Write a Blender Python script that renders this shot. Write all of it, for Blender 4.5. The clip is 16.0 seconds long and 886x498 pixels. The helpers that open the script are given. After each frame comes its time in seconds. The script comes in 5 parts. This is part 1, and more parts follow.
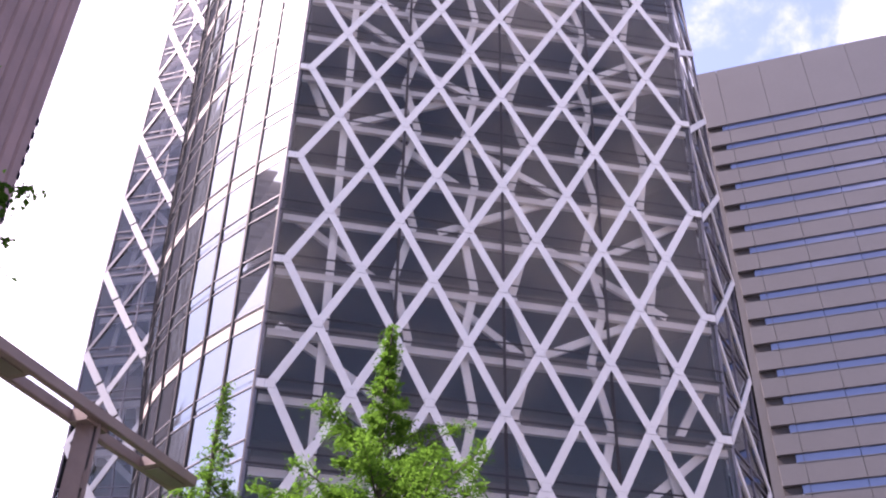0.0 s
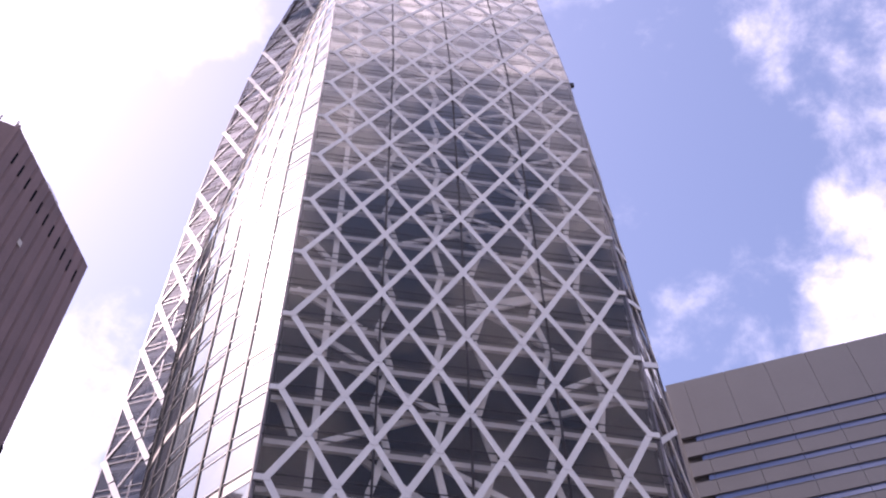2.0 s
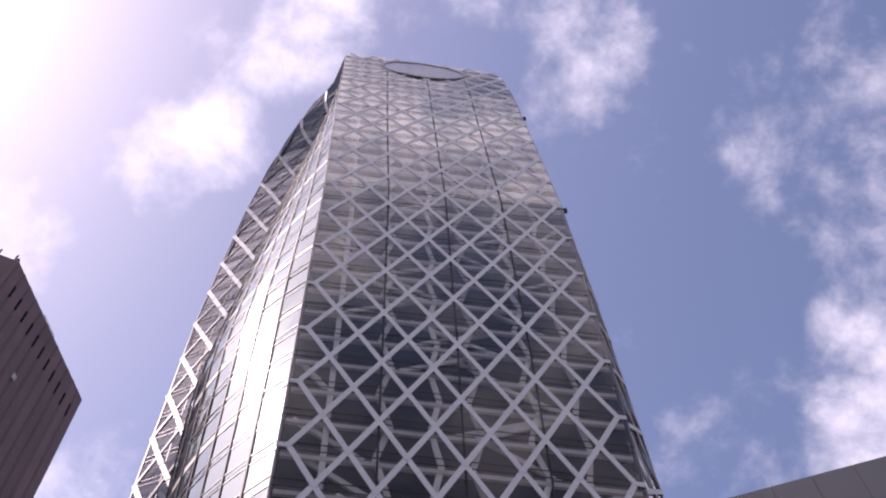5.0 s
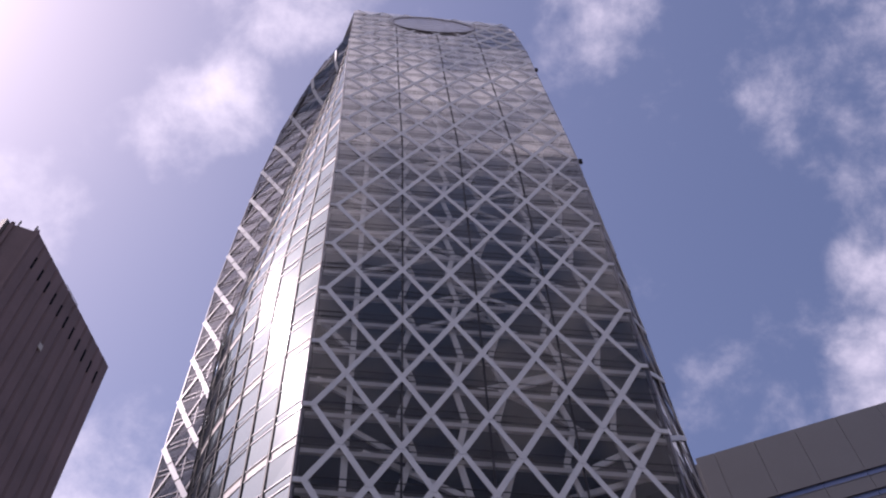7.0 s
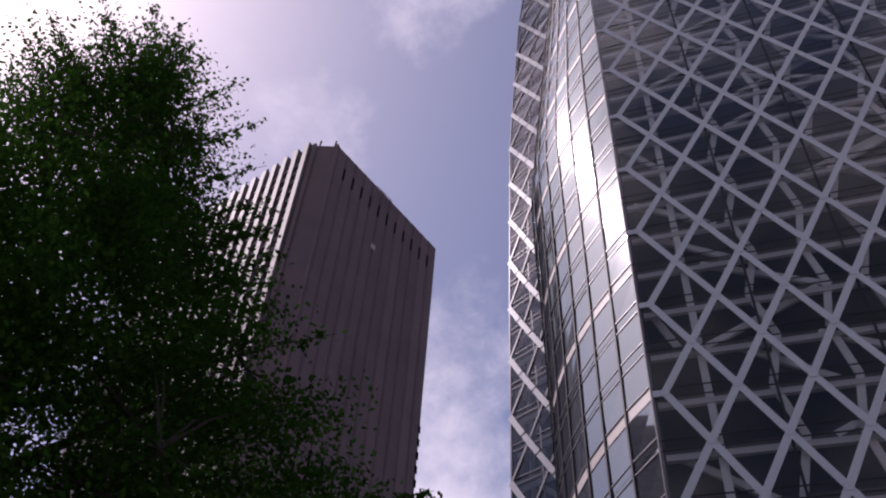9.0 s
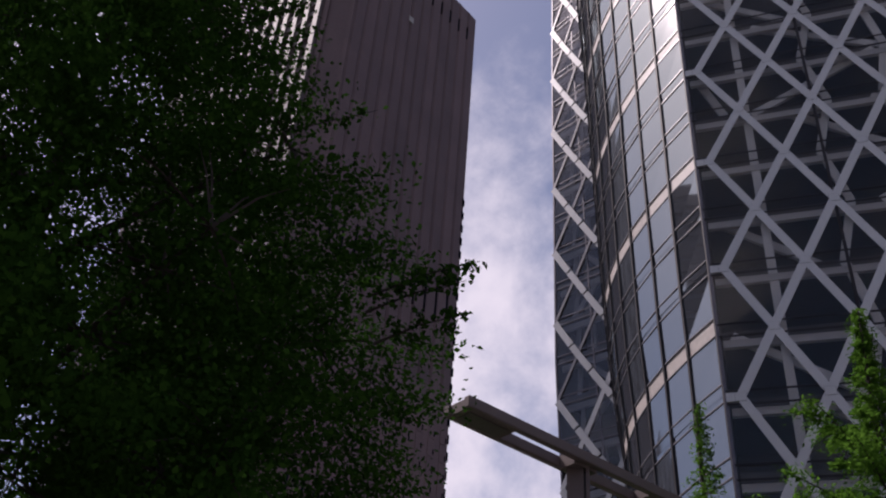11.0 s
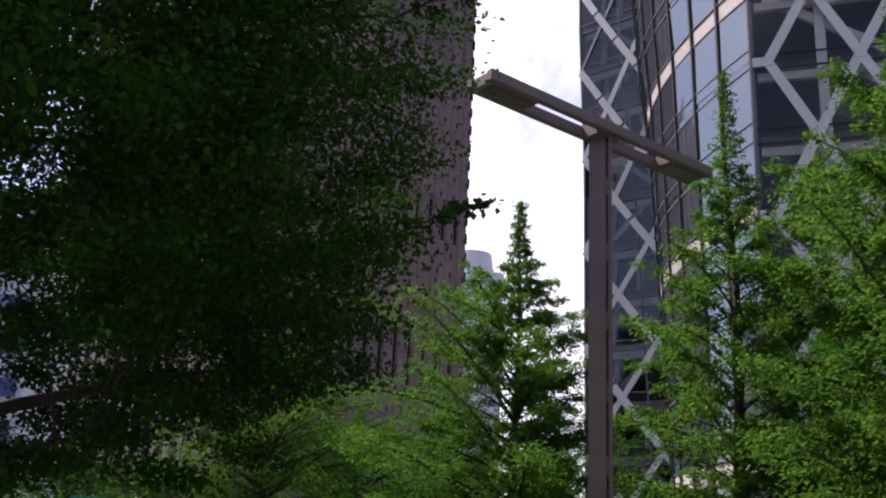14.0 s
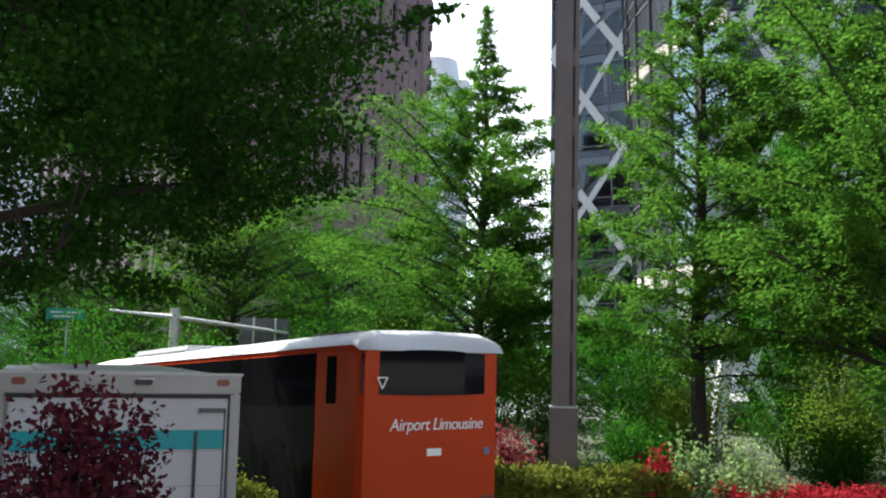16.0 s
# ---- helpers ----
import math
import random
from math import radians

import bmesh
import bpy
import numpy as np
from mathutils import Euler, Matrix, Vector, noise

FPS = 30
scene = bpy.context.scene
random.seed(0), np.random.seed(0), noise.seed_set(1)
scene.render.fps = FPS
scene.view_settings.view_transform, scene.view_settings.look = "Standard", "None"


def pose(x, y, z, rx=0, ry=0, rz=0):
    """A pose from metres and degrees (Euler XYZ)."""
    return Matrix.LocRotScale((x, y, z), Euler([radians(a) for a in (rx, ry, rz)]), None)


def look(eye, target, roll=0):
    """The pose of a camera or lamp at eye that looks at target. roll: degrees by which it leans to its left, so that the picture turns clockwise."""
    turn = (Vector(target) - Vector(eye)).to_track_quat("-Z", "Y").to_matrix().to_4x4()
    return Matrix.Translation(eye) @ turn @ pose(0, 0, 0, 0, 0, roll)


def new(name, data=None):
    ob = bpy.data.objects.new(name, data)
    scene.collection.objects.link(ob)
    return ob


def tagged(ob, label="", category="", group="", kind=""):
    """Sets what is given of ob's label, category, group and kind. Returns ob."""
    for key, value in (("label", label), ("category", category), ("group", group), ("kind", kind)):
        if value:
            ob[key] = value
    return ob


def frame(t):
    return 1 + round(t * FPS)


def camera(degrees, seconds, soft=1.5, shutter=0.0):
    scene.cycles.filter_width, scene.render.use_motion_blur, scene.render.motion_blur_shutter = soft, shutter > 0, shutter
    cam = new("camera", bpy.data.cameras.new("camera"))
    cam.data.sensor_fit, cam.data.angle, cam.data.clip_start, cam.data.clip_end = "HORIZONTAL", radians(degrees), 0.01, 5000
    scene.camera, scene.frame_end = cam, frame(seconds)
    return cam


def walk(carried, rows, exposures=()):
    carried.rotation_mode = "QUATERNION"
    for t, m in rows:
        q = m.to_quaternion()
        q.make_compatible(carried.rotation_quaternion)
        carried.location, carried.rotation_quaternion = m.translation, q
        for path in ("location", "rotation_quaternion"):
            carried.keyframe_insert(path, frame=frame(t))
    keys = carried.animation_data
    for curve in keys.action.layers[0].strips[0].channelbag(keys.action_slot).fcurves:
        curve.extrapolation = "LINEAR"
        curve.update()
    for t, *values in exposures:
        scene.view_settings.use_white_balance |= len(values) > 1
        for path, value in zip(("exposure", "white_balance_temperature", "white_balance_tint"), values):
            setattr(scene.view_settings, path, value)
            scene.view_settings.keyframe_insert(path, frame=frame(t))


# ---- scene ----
cam = camera(49.40, 16.0, soft=2.1)
EYE = 3.1

# seconds, tilt, lean and turn of the hand-held camera, which stays where it stands
TURNS = [
    (0.0, 126.52, -0.57, 3.17, 0.00, 0.00, 0.00),
    (0.5, 131.73, -0.10, 3.53, 0.00, 0.00, 0.00),
    (1.0, 135.68, 0.52, 3.16, 0.06, 0.00, 0.00),
    (1.5, 141.40, 1.55, 3.25, 0.19, 0.00, 0.00),
    (2.0, 145.16, 1.43, 3.06, 0.33, 0.00, 0.00),
    (2.5, 148.43, 1.30, 2.86, 0.42, 0.00, 0.00),
    (3.0, 150.92, 1.36, 1.51, 0.44, 0.00, 0.00),
    (3.5, 152.93, 2.08, 2.55, 0.44, 0.00, 0.00),
    (4.0, 153.66, 2.13, 2.78, 0.44, 0.00, 0.00),
    (4.2, 153.45, 2.18, 3.01, 0.44, 0.00, 0.00),
    (6.3, 151.69, 1.73, 4.78, 0.44, 0.00, 0.00),
    (6.5, 151.41, 1.84, 4.92, 0.44, 0.00, 0.00),
    (7.0, 150.13, 2.19, 6.17, 0.44, 0.00, 0.00),
    (7.5, 146.86, 1.19, 12.05, 0.38, 0.00, 0.00),
    (8.0, 144.55, 0.26, 18.27, 0.25, 0.00, 0.00),
    (8.5, 143.33, -0.80, 24.28, 0.10, 0.00, 0.00),
    (9.0, 140.37, -2.93, 29.48, 0.00, 0.00, 0.00),
    (9.5, 136.66, -3.37, 30.47, 0.00, 0.00, 0.00),
    (10.0, 133.21, -3.44, 31.43, 0.00, 0.00, 0.00),
    (10.2, 131.69, -3.54, 31.39, 0.00, 0.00, 0.00),
    (12.3, 120.03, -3.25, 33.71, 0.00, 0.00, 0.00),
    (12.5, 118.69, -2.89, 34.06, 0.00, 0.00, 0.00),
    (13.0, 114.43, -2.90, 34.26, 0.00, 0.00, 0.00),
    (13.5, 110.31, -2.47, 34.38, 0.00, 0.00, 0.00),
    (14.0, 107.57, -2.77, 34.21, 0.00, 0.00, 0.00),
    (14.5, 105.06, -2.31, 34.40, 0.00, 0.00, 0.00),
    (15.0, 102.47, -1.97, 34.57, 0.00, 0.00, 0.00),
    (15.5, 99.06, -1.58, 33.77, 0.00, 0.00, 0.00),
    (16.0, 96.30, -1.45, 32.48, 0.00, 0.00, 0.00),
]
walk(cam, [(t, pose(px, py, EYE + pz, a, b, c)) for t, a, b, c, px, py, pz in TURNS],
     exposures=[(0.0, 2.40, 6700, 42), (1.0, 2.2, 6750, 39), (2.0, 1.68, 6650, 40), (3.5, 1.14, 6700, 34), (6.5, 0.68, 6450, 35), (8.0, 0.26, 6300, 36), (9.0, 0.13, 6300, 36), (10.0, 0.05, 6400, 32), (12.5, 0.34, 6550, 26), (13.5, 0.72, 6600, 25), (14.5, 1.38, 6200, 28), (15.0, 1.5, 6250, 24), (15.5, 1.65, 6400, 17), (16.0, 1.98, 6300, 4)])


def polar(az, d, z=0.0):
    """A place by its bearing from +y (to the right), its level distance and its height."""
    return Vector((d * math.sin(radians(az)), d * math.cos(radians(az)), z))


def table(rows, x):
    """Linear interpolation in rows of (x, value)."""
    return float(np.interp(x, [r[0] for r in rows], [r[1] for r in rows]))


# ---- light ----
SUN_AZ, SUN_EL = -91.0, 54.5
sun_way = Vector((math.sin(radians(SUN_AZ)) * math.cos(radians(SUN_EL)), math.cos(radians(SUN_AZ)) * math.cos(radians(SUN_EL)), math.sin(radians(SUN_EL))))
sun = new("sun", bpy.data.lights.new("sun", "SUN"))
sun.data.energy, sun.data.angle, sun.data.color = 4.0, radians(0.6), (1.0, 0.95, 0.88)
sun.matrix_world = look(sun_way * 50, (0, 0, 0))

world = bpy.data.worlds.new("world")
scene.world = world
world.use_nodes = True
wt = world.node_tree
wt.nodes.clear()


def wnode(kind, **kw):
    n = wt.nodes.new(kind)
    for key, value in kw.items():
        n.inputs[key].default_value = value
    return n


def wmath(op, a, b=None):
    n = wt.nodes.new("ShaderNodeMath")
    n.operation = op
    for i, v in enumerate((a, b)):
        if v is None:
            continue
        if isinstance(v, (int, float)):
            n.inputs[i].default_value = v
        else:
            wt.links.new(v, n.inputs[i])
    return n.outputs[0]


sky = wt.nodes.new("ShaderNodeTexSky")
sky.sky_type, sky.sun_disc = "NISHITA", False
sky.sun_elevation, sky.sun_rotation = radians(SUN_EL), radians(SUN_AZ)
sky.air_density, sky.dust_density, sky.ozone_density = 1.0, 1.9, 1.0
coord = wt.nodes.new("ShaderNodeTexCoord")
cloud = wnode("ShaderNodeTexNoise", Scale=4.0, Detail=10.0, Roughness=0.55, Distortion=0.0)
wt.links.new(coord.outputs["Generated"], cloud.inputs["Vector"])
fine = wnode("ShaderNodeTexNoise", Scale=13.0, Detail=9.0, Roughness=0.62, Distortion=0.15)
wt.links.new(coord.outputs["Generated"], fine.inputs["Vector"])
# the edges of the cloud banks wander
stir = wnode("ShaderNodeTexNoise", Scale=7.0, Detail=4.0, Roughness=0.6, Distortion=0.0)
wt.links.new(coord.outputs["Generated"], stir.inputs["Vector"])
drift = wt.nodes.new("ShaderNodeVectorMath")
drift.operation = "MULTIPLY_ADD"
drift.inputs[1].default_value = (0.11, 0.11, 0.11)
wt.links.new(stir.outputs["Color"], drift.inputs[0])
wander = wt.nodes.new("ShaderNodeVectorMath")
wander.operation = "SUBTRACT"
wander.inputs[1].default_value = (0.055, 0.055, 0.055)
wt.links.new(coord.outputs["Generated"], drift.inputs[2])
wt.links.new(drift.outputs[0], wander.inputs[0])
heading = wt.nodes.new("ShaderNodeVectorMath")
heading.operation = "NORMALIZE"
wt.links.new(wander.outputs[0], heading.inputs[0])
cover = None
# clouds: bearing, height above the horizon, spread and weight; the last four are unseen, added to brighten reflections
for az, el, spread, weight in ((48, 59.5, 6.5, 0.78), (44, 54.0, 5.5, 0.72), (41, 50.0, 5.0, 0.66), (55, 63.5, 6.0, 0.5), (-23.5, 74.2, 4.6, 0.74), (-35.3, 65.0, 4.8, 0.80), (34, 72.6, 6.0, 0.62), (0, 76, 5.0, 0.5),
                               (35, 44, 4.2, 0.6), (-47.3, 56, 4.0, 0.7), (-30.5, 43, 7.0, 1.0), (-29, 36, 8.0, 1.2), (-30, 28, 10, 1.6), (-31, 19, 13, 2.0),
                               (-30, 8, 20, 2.4), (175, 72, 24, 1.2), (150, 50, 40, 0.8), (-140, 45, 30, 0.8), (90, 45, 25, 0.8)):
    way = polar(az, math.cos(radians(el)), math.sin(radians(el)))
    dot = wt.nodes.new("ShaderNodeVectorMath")
    dot.operation = "DOT_PRODUCT"
    dot.inputs[1].default_value = way
    wt.links.new(heading.outputs[0], dot.inputs[0])
    ramp = wt.nodes.new("ShaderNodeMapRange")
    ramp.interpolation_type = "SMOOTHSTEP"
    ramp.inputs["From Min"].default_value = math.cos(radians(spread * 1.15))
    ramp.inputs["From Max"].default_value = math.cos(radians(spread * 0.1))
    ramp.inputs["To Max"].default_value = weight
    wt.links.new(dot.outputs["Value"], ramp.inputs["Value"])
    cover = ramp.outputs[0] if cover is None else wmath("MAXIMUM", cover, ramp.outputs[0])
lump = wmath("ADD", wmath("MULTIPLY", cloud.outputs["Fac"], 1.3), wmath("MULTIPLY", fine.outputs["Fac"], 0.7))
dense = wt.nodes.new("ShaderNodeMapRange")
dense.interpolation_type = "SMOOTHSTEP"
dense.inputs["From Min"].default_value, dense.inputs["From Max"].default_value, dense.inputs["To Max"].default_value = 1.08, 1.66, 0.9
wt.links.new(wmath("ADD", lump, wmath("MULTIPLY", cover, 0.34)), dense.inputs["Value"])
mixc = wt.nodes.new("ShaderNodeMix")
mixc.data_type = "RGBA"
mixc.inputs["B"].default_value = (8.8, 8.8, 9.2, 1)
wt.links.new(dense.outputs[0], mixc.inputs["Factor"])
wt.links.new(sky.outputs["Color"], mixc.inputs["A"])
back = wnode("ShaderNodeBackground", Strength=0.088)
wt.links.new(mixc.outputs["Result"], back.inputs["Color"])
wout = wt.nodes.new("ShaderNodeOutputWorld")
wt.links.new(back.outputs[0], wout.inputs["Surface"])


# ---- materials ----
def material(name, color, rough=0.6, metal=0.0, vary=0.25, scale=3.0, fine=40.0, bump=0.0, spec=0.5, island=0.0, each=0.0):
    """A surface with stains at one scale and grain at another; island and each vary the tone from piece to piece."""
    m = bpy.data.materials.new(name)
    m.use_nodes = True
    nt = m.node_tree
    b = nt.nodes["Principled BSDF"]
    b.inputs["Roughness"].default_value, b.inputs["Metallic"].default_value, b.inputs["Specular IOR Level"].default_value = rough, metal, spec
    tc = nt.nodes.new("ShaderNodeTexCoord")
    n1, n2 = nt.nodes.new("ShaderNodeTexNoise"), nt.nodes.new("ShaderNodeTexNoise")
    n1.inputs["Scale"].default_value, n1.inputs["Detail"].default_value = scale, 5
    n2.inputs["Scale"].default_value, n2.inputs["Detail"].default_value = fine, 3
    geo = nt.nodes.new("ShaderNodeNewGeometry")
    for n in (n1, n2):
        nt.links.new(geo.outputs["Position"], n.inputs["Vector"])
    add = nt.nodes.new("ShaderNodeMath")
    add.operation = "MULTIPLY_ADD"
    add.inputs[1].default_value = 0.6
    nt.links.new(n1.outputs["Fac"], add.inputs[0])
    half = nt.nodes.new("ShaderNodeMath")
    half.operation = "MULTIPLY"
    half.inputs[1].default_value = 0.4
    nt.links.new(n2.outputs["Fac"], half.inputs[0])
    nt.links.new(half.outputs[0], add.inputs[2])
    value = add.outputs[0]
    for amount, kind, out in ((island, "ShaderNodeNewGeometry", "Random Per Island"), (each, "ShaderNodeObjectInfo", "Random")):
        if amount:
            src = nt.nodes.new(kind)
            more = nt.nodes.new("ShaderNodeMath")
            more.operation = "MULTIPLY_ADD"
            more.inputs[1].default_value = amount
            nt.links.new(src.outputs[out], more.inputs[0])
            nt.links.new(value, more.inputs[2])
            less = nt.nodes.new("ShaderNodeMath")
            less.operation = "SUBTRACT"
            less.inputs[1].default_value = amount / 2
            nt.links.new(more.outputs[0], less.inputs[0])
            value = less.outputs[0]
    rng = nt.nodes.new("ShaderNodeMapRange")
    rng.inputs["From Min"].default_value, rng.inputs["From Max"].default_value = 0.25, 0.75
    rng.inputs["To Min"].default_value, rng.inputs["To Max"].default_value = 1 - vary, 1 + vary
    nt.links.new(value, rng.inputs["Value"])
    mix = nt.nodes.new("ShaderNodeMix")
    mix.data_type, mix.blend_type = "RGBA", "MULTIPLY"
    mix.inputs["Factor"].default_value = 1.0
    mix.inputs["A"].default_value = (*color, 1)
    nt.links.new(rng.outputs[0], mix.inputs["B"])
    nt.links.new(mix.outputs["Result"], b.inputs["Base Color"])
    if bump:
        bp = nt.nodes.new("ShaderNodeBump")
        bp.inputs["Strength"].default_value, bp.inputs["Distance"].default_value = bump, 0.02
        nt.links.new(n2.outputs["Fac"], bp.inputs["Height"])
        nt.links.new(bp.outputs[0], b.inputs["Normal"])
    return m


def glazing(name, tint, gloss_rough, floor_gloss, opaque=None, gain=1.0, haze=0.0, ior=1.55, sheen=(0.9, 0.93, 1.0), curve=(0.0, 1.0)):
    """Glass: what lies behind it shows through, tinted, under a reflection that grows towards grazing view. opaque: a dark backing colour."""
    m = bpy.data.materials.new(name)
    m.use_nodes = True
    nt = m.node_tree
    nt.nodes.clear()
    out = nt.nodes.new("ShaderNodeOutputMaterial")
    if opaque:
        inner = nt.nodes.new("ShaderNodeBsdfDiffuse")
        inner.inputs["Color"].default_value = (*opaque, 1)
    else:
        inner = nt.nodes.new("ShaderNodeBsdfTransparent")
        inner.inputs["Color"].default_value = (*tint, 1)
    gl = nt.nodes.new("ShaderNodeBsdfGlossy")
    gl.inputs["Roughness"].default_value = gloss_rough
    gl.inputs["Color"].default_value = (*sheen, 1)
    fr = nt.nodes.new("ShaderNodeFresnel")
    fr.inputs["IOR"].default_value = ior
    mr = nt.nodes.new("ShaderNodeMapRange")
    mr.inputs["From Min"].default_value, mr.inputs["From Max"].default_value = curve
    mr.inputs["To Min"].default_value, mr.inputs["To Max"].default_value = floor_gloss, gain
    nt.links.new(fr.outputs[0], mr.inputs["Value"])
    mx = nt.nodes.new("ShaderNodeMixShader")
    nt.links.new(mr.outputs[0], mx.inputs[0])
    nt.links.new(inner.outputs[0], mx.inputs[1])
    top = gl
    if haze:
        soft = nt.nodes.new("ShaderNodeBsdfGlossy")
        soft.inputs["Roughness"].default_value = 0.13
        soft.inputs["Color"].default_value = (0.95, 0.93, 0.92, 1)
        top = nt.nodes.new("ShaderNodeMixShader")
        top.inputs[0].default_value = haze
        nt.links.new(gl.outputs[0], top.inputs[1])
        nt.links.new(soft.outputs[0], top.inputs[2])
    nt.links.new(top.outputs[0], mx.inputs[2])
    nt.links.new(mx.outputs[0], out.inputs["Surface"])
    return m


def leafy(name, dark, light, translucent=0.45):
    """Leaves that let light through, each of its own tone."""
    m = bpy.data.materials.new(name)
    m.use_nodes = True
    nt = m.node_tree
    nt.nodes.clear()
    out = nt.nodes.new("ShaderNodeOutputMaterial")
    geo = nt.nodes.new("ShaderNodeNewGeometry")
    n1 = nt.nodes.new("ShaderNodeTexNoise")
    n1.inputs["Scale"].default_value = 1.6
    n1.inputs["Detail"].default_value = 4.0
    nt.links.new(geo.outputs["Position"], n1.inputs["Vector"])
    av = nt.nodes.new("ShaderNodeMath")
    av.operation = "ADD"
    nt.links.new(geo.outputs["Random Per Island"], av.inputs[0])
    nt.links.new(n1.outputs["Fac"], av.inputs[1])
    hv = nt.nodes.new("ShaderNodeMath")
    hv.operation = "MULTIPLY"
    hv.inputs[1].default_value = 0.5
    nt.links.new(av.outputs[0], hv.inputs[0])
    ramp = nt.nodes.new("ShaderNodeMix")
    ramp.data_type = "RGBA"
    ramp.inputs["A"].default_value, ramp.inputs["B"].default_value = (*dark, 1), (*light, 1)
    nt.links.new(hv.outputs[0], ramp.inputs["Factor"])
    d, t, mx = nt.nodes.new("ShaderNodeBsdfDiffuse"), nt.nodes.new("ShaderNodeBsdfTranslucent"), nt.nodes.new("ShaderNodeMixShader")
    nt.links.new(ramp.outputs["Result"], d.inputs["Color"])
    nt.links.new(ramp.outputs["Result"], t.inputs["Color"])
    mx.inputs[0].default_value = translucent
    nt.links.new(d.outputs[0], mx.inputs[1])
    nt.links.new(t.outputs[0], mx.inputs[2])
    nt.links.new(mx.outputs[0], out.inputs["Surface"])
    return m


M_WHITE = material("white_aluminium", (0.54, 0.535, 0.535), 0.45, 0.0, 0.08, 0.4, 6, each=0.10)
M_INNER = material("inner_steel_white", (0.74, 0.73, 0.72), 0.6, 0.0, 0.10, 0.5, 8)
# darker copy of the white inner steel: weaker light is put into its colour
M_INNERDIM = material("inner_steel_dim", (0.56, 0.55, 0.55), 0.6, 0.0, 0.10, 0.5, 8)
M_LINE = material("dark_seal", (0.022, 0.02, 0.023), 0.6, spec=0.2)
M_GLASS = glazing("grey_glass", (0.92, 0.90, 0.88), 0.02, 0.055, gain=0.62, ior=1.45, curve=(0.045, 0.22), sheen=(0.82, 0.80, 0.76))
M_WING = glazing("wing_glass", (0.72, 0.71, 0.72), 0.04, 0.09, gain=0.75, curve=(0.05, 0.24), sheen=(0.60, 0.61, 0.63))
M_MIRROR = glazing("coated_glass", (0.3, 0.32, 0.36), 0.03, 0.20, opaque=(0.045, 0.05, 0.06), gain=1.0, haze=0.15, sheen=(0.60, 0.75, 0.83))
M_PALE = glazing("pale_glass", (0.6, 0.62, 0.7), 0.06, 0.12, opaque=(0.46, 0.45, 0.48), gain=0.6)
# near-black slab and wall tones: the rooms' dimness is put into the colour
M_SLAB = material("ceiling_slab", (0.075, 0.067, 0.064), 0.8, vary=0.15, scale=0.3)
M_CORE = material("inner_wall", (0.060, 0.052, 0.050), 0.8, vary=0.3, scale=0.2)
M_BAND = material("beige_spandrel", (0.40, 0.36, 0.33), 0.6, vary=0.2, each=0.3)
M_MULL = material("mullion_metal", (0.45, 0.44, 0.46), 0.4, 0.4)
M_MULLD = material("mullion_dark", (0.12, 0.11, 0.13), 0.4, 0.3)
M_BROWN = material("brown_tile", (0.13, 0.082, 0.08), 0.65, vary=0.25, scale=0.12, fine=2.5, each=0.2)
M_BROWN2 = material("brown_panel", (0.155, 0.094, 0.090), 0.6, vary=0.2, scale=0.2, fine=3, each=0.3)
M_BUSGLASS = glazing("bus_glass", (0.2, 0.2, 0.2), 0.04, 0.012, opaque=(0.006, 0.006, 0.007), gain=0.035)
M_PIER = material("pale_pier", (0.125, 0.098, 0.092), 0.6, vary=0.2, scale=0.2)
M_DKWIN = glazing("dark_window", (0.2, 0.2, 0.2), 0.05, 0.04, opaque=(0.02, 0.02, 0.025), gain=0.9)
M_GREY = material("grey_cladding", (0.080, 0.082, 0.091), 0.55, vary=0.10, scale=0.15, fine=3, each=0.12)
M_BLUE = glazing("blue_window", (0.2, 0.3, 0.6), 0.05, 0.10, opaque=(0.095, 0.135, 0.27), gain=0.6, sheen=(0.7, 0.75, 0.9))
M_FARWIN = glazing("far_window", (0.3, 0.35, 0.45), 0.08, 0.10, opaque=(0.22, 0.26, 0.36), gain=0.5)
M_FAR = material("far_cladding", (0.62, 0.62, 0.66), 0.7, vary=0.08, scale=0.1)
M_STEEL = material("painted_steel", (0.15, 0.118, 0.11), 0.45, 0.2, vary=0.2, scale=2.5, fine=60, bump=0.1)
M_STEELD = material("dark_steel", (0.035, 0.03, 0.03), 0.5, vary=0.2)
M_LENS = material("lamp_lens", (0.10, 0.09, 0.08), 0.3, vary=0.2)
M_GALV = material("galvanised_steel", (0.42, 0.43, 0.43), 0.5, 0.5, vary=0.15, scale=4)
M_SIGN = material("sign_back", (0.085, 0.09, 0.10), 0.6, vary=0.2)
M_SIGNG = material("sign_green", (0.01, 0.22, 0.16), 0.5)
M_BARK = material("bark", (0.032, 0.025, 0.021), 0.9, vary=0.4, scale=2, fine=25, bump=0.6)
M_NEAR = leafy("broad_leaves", (0.010, 0.036, 0.006), (0.046, 0.122, 0.018), 0.30)
M_SPRAY = leafy("feather_leaves", (0.021, 0.072, 0.010), (0.124, 0.266, 0.033), 0.5)
M_SPRAYD = leafy("deep_leaves", (0.015, 0.072, 0.008), (0.066, 0.21, 0.018), 0.42)
M_YELL = leafy("yellow_leaves", (0.05, 0.12, 0.014), (0.19, 0.27, 0.04), 0.4)
M_RED = leafy("red_leaves", (0.15, 0.008, 0.014), (0.40, 0.035, 0.045), 0.35)
M_PURP = leafy("purple_leaves", (0.024, 0.007, 0.011), (0.135, 0.026, 0.036), 0.3)
M_PINK = leafy("pink_leaves", (0.12, 0.022, 0.032), (0.29, 0.07, 0.08), 0.3)
M_TWO = leafy("hedge_leaves", (0.055, 0.08, 0.012), (0.19, 0.205, 0.035), 0.3)
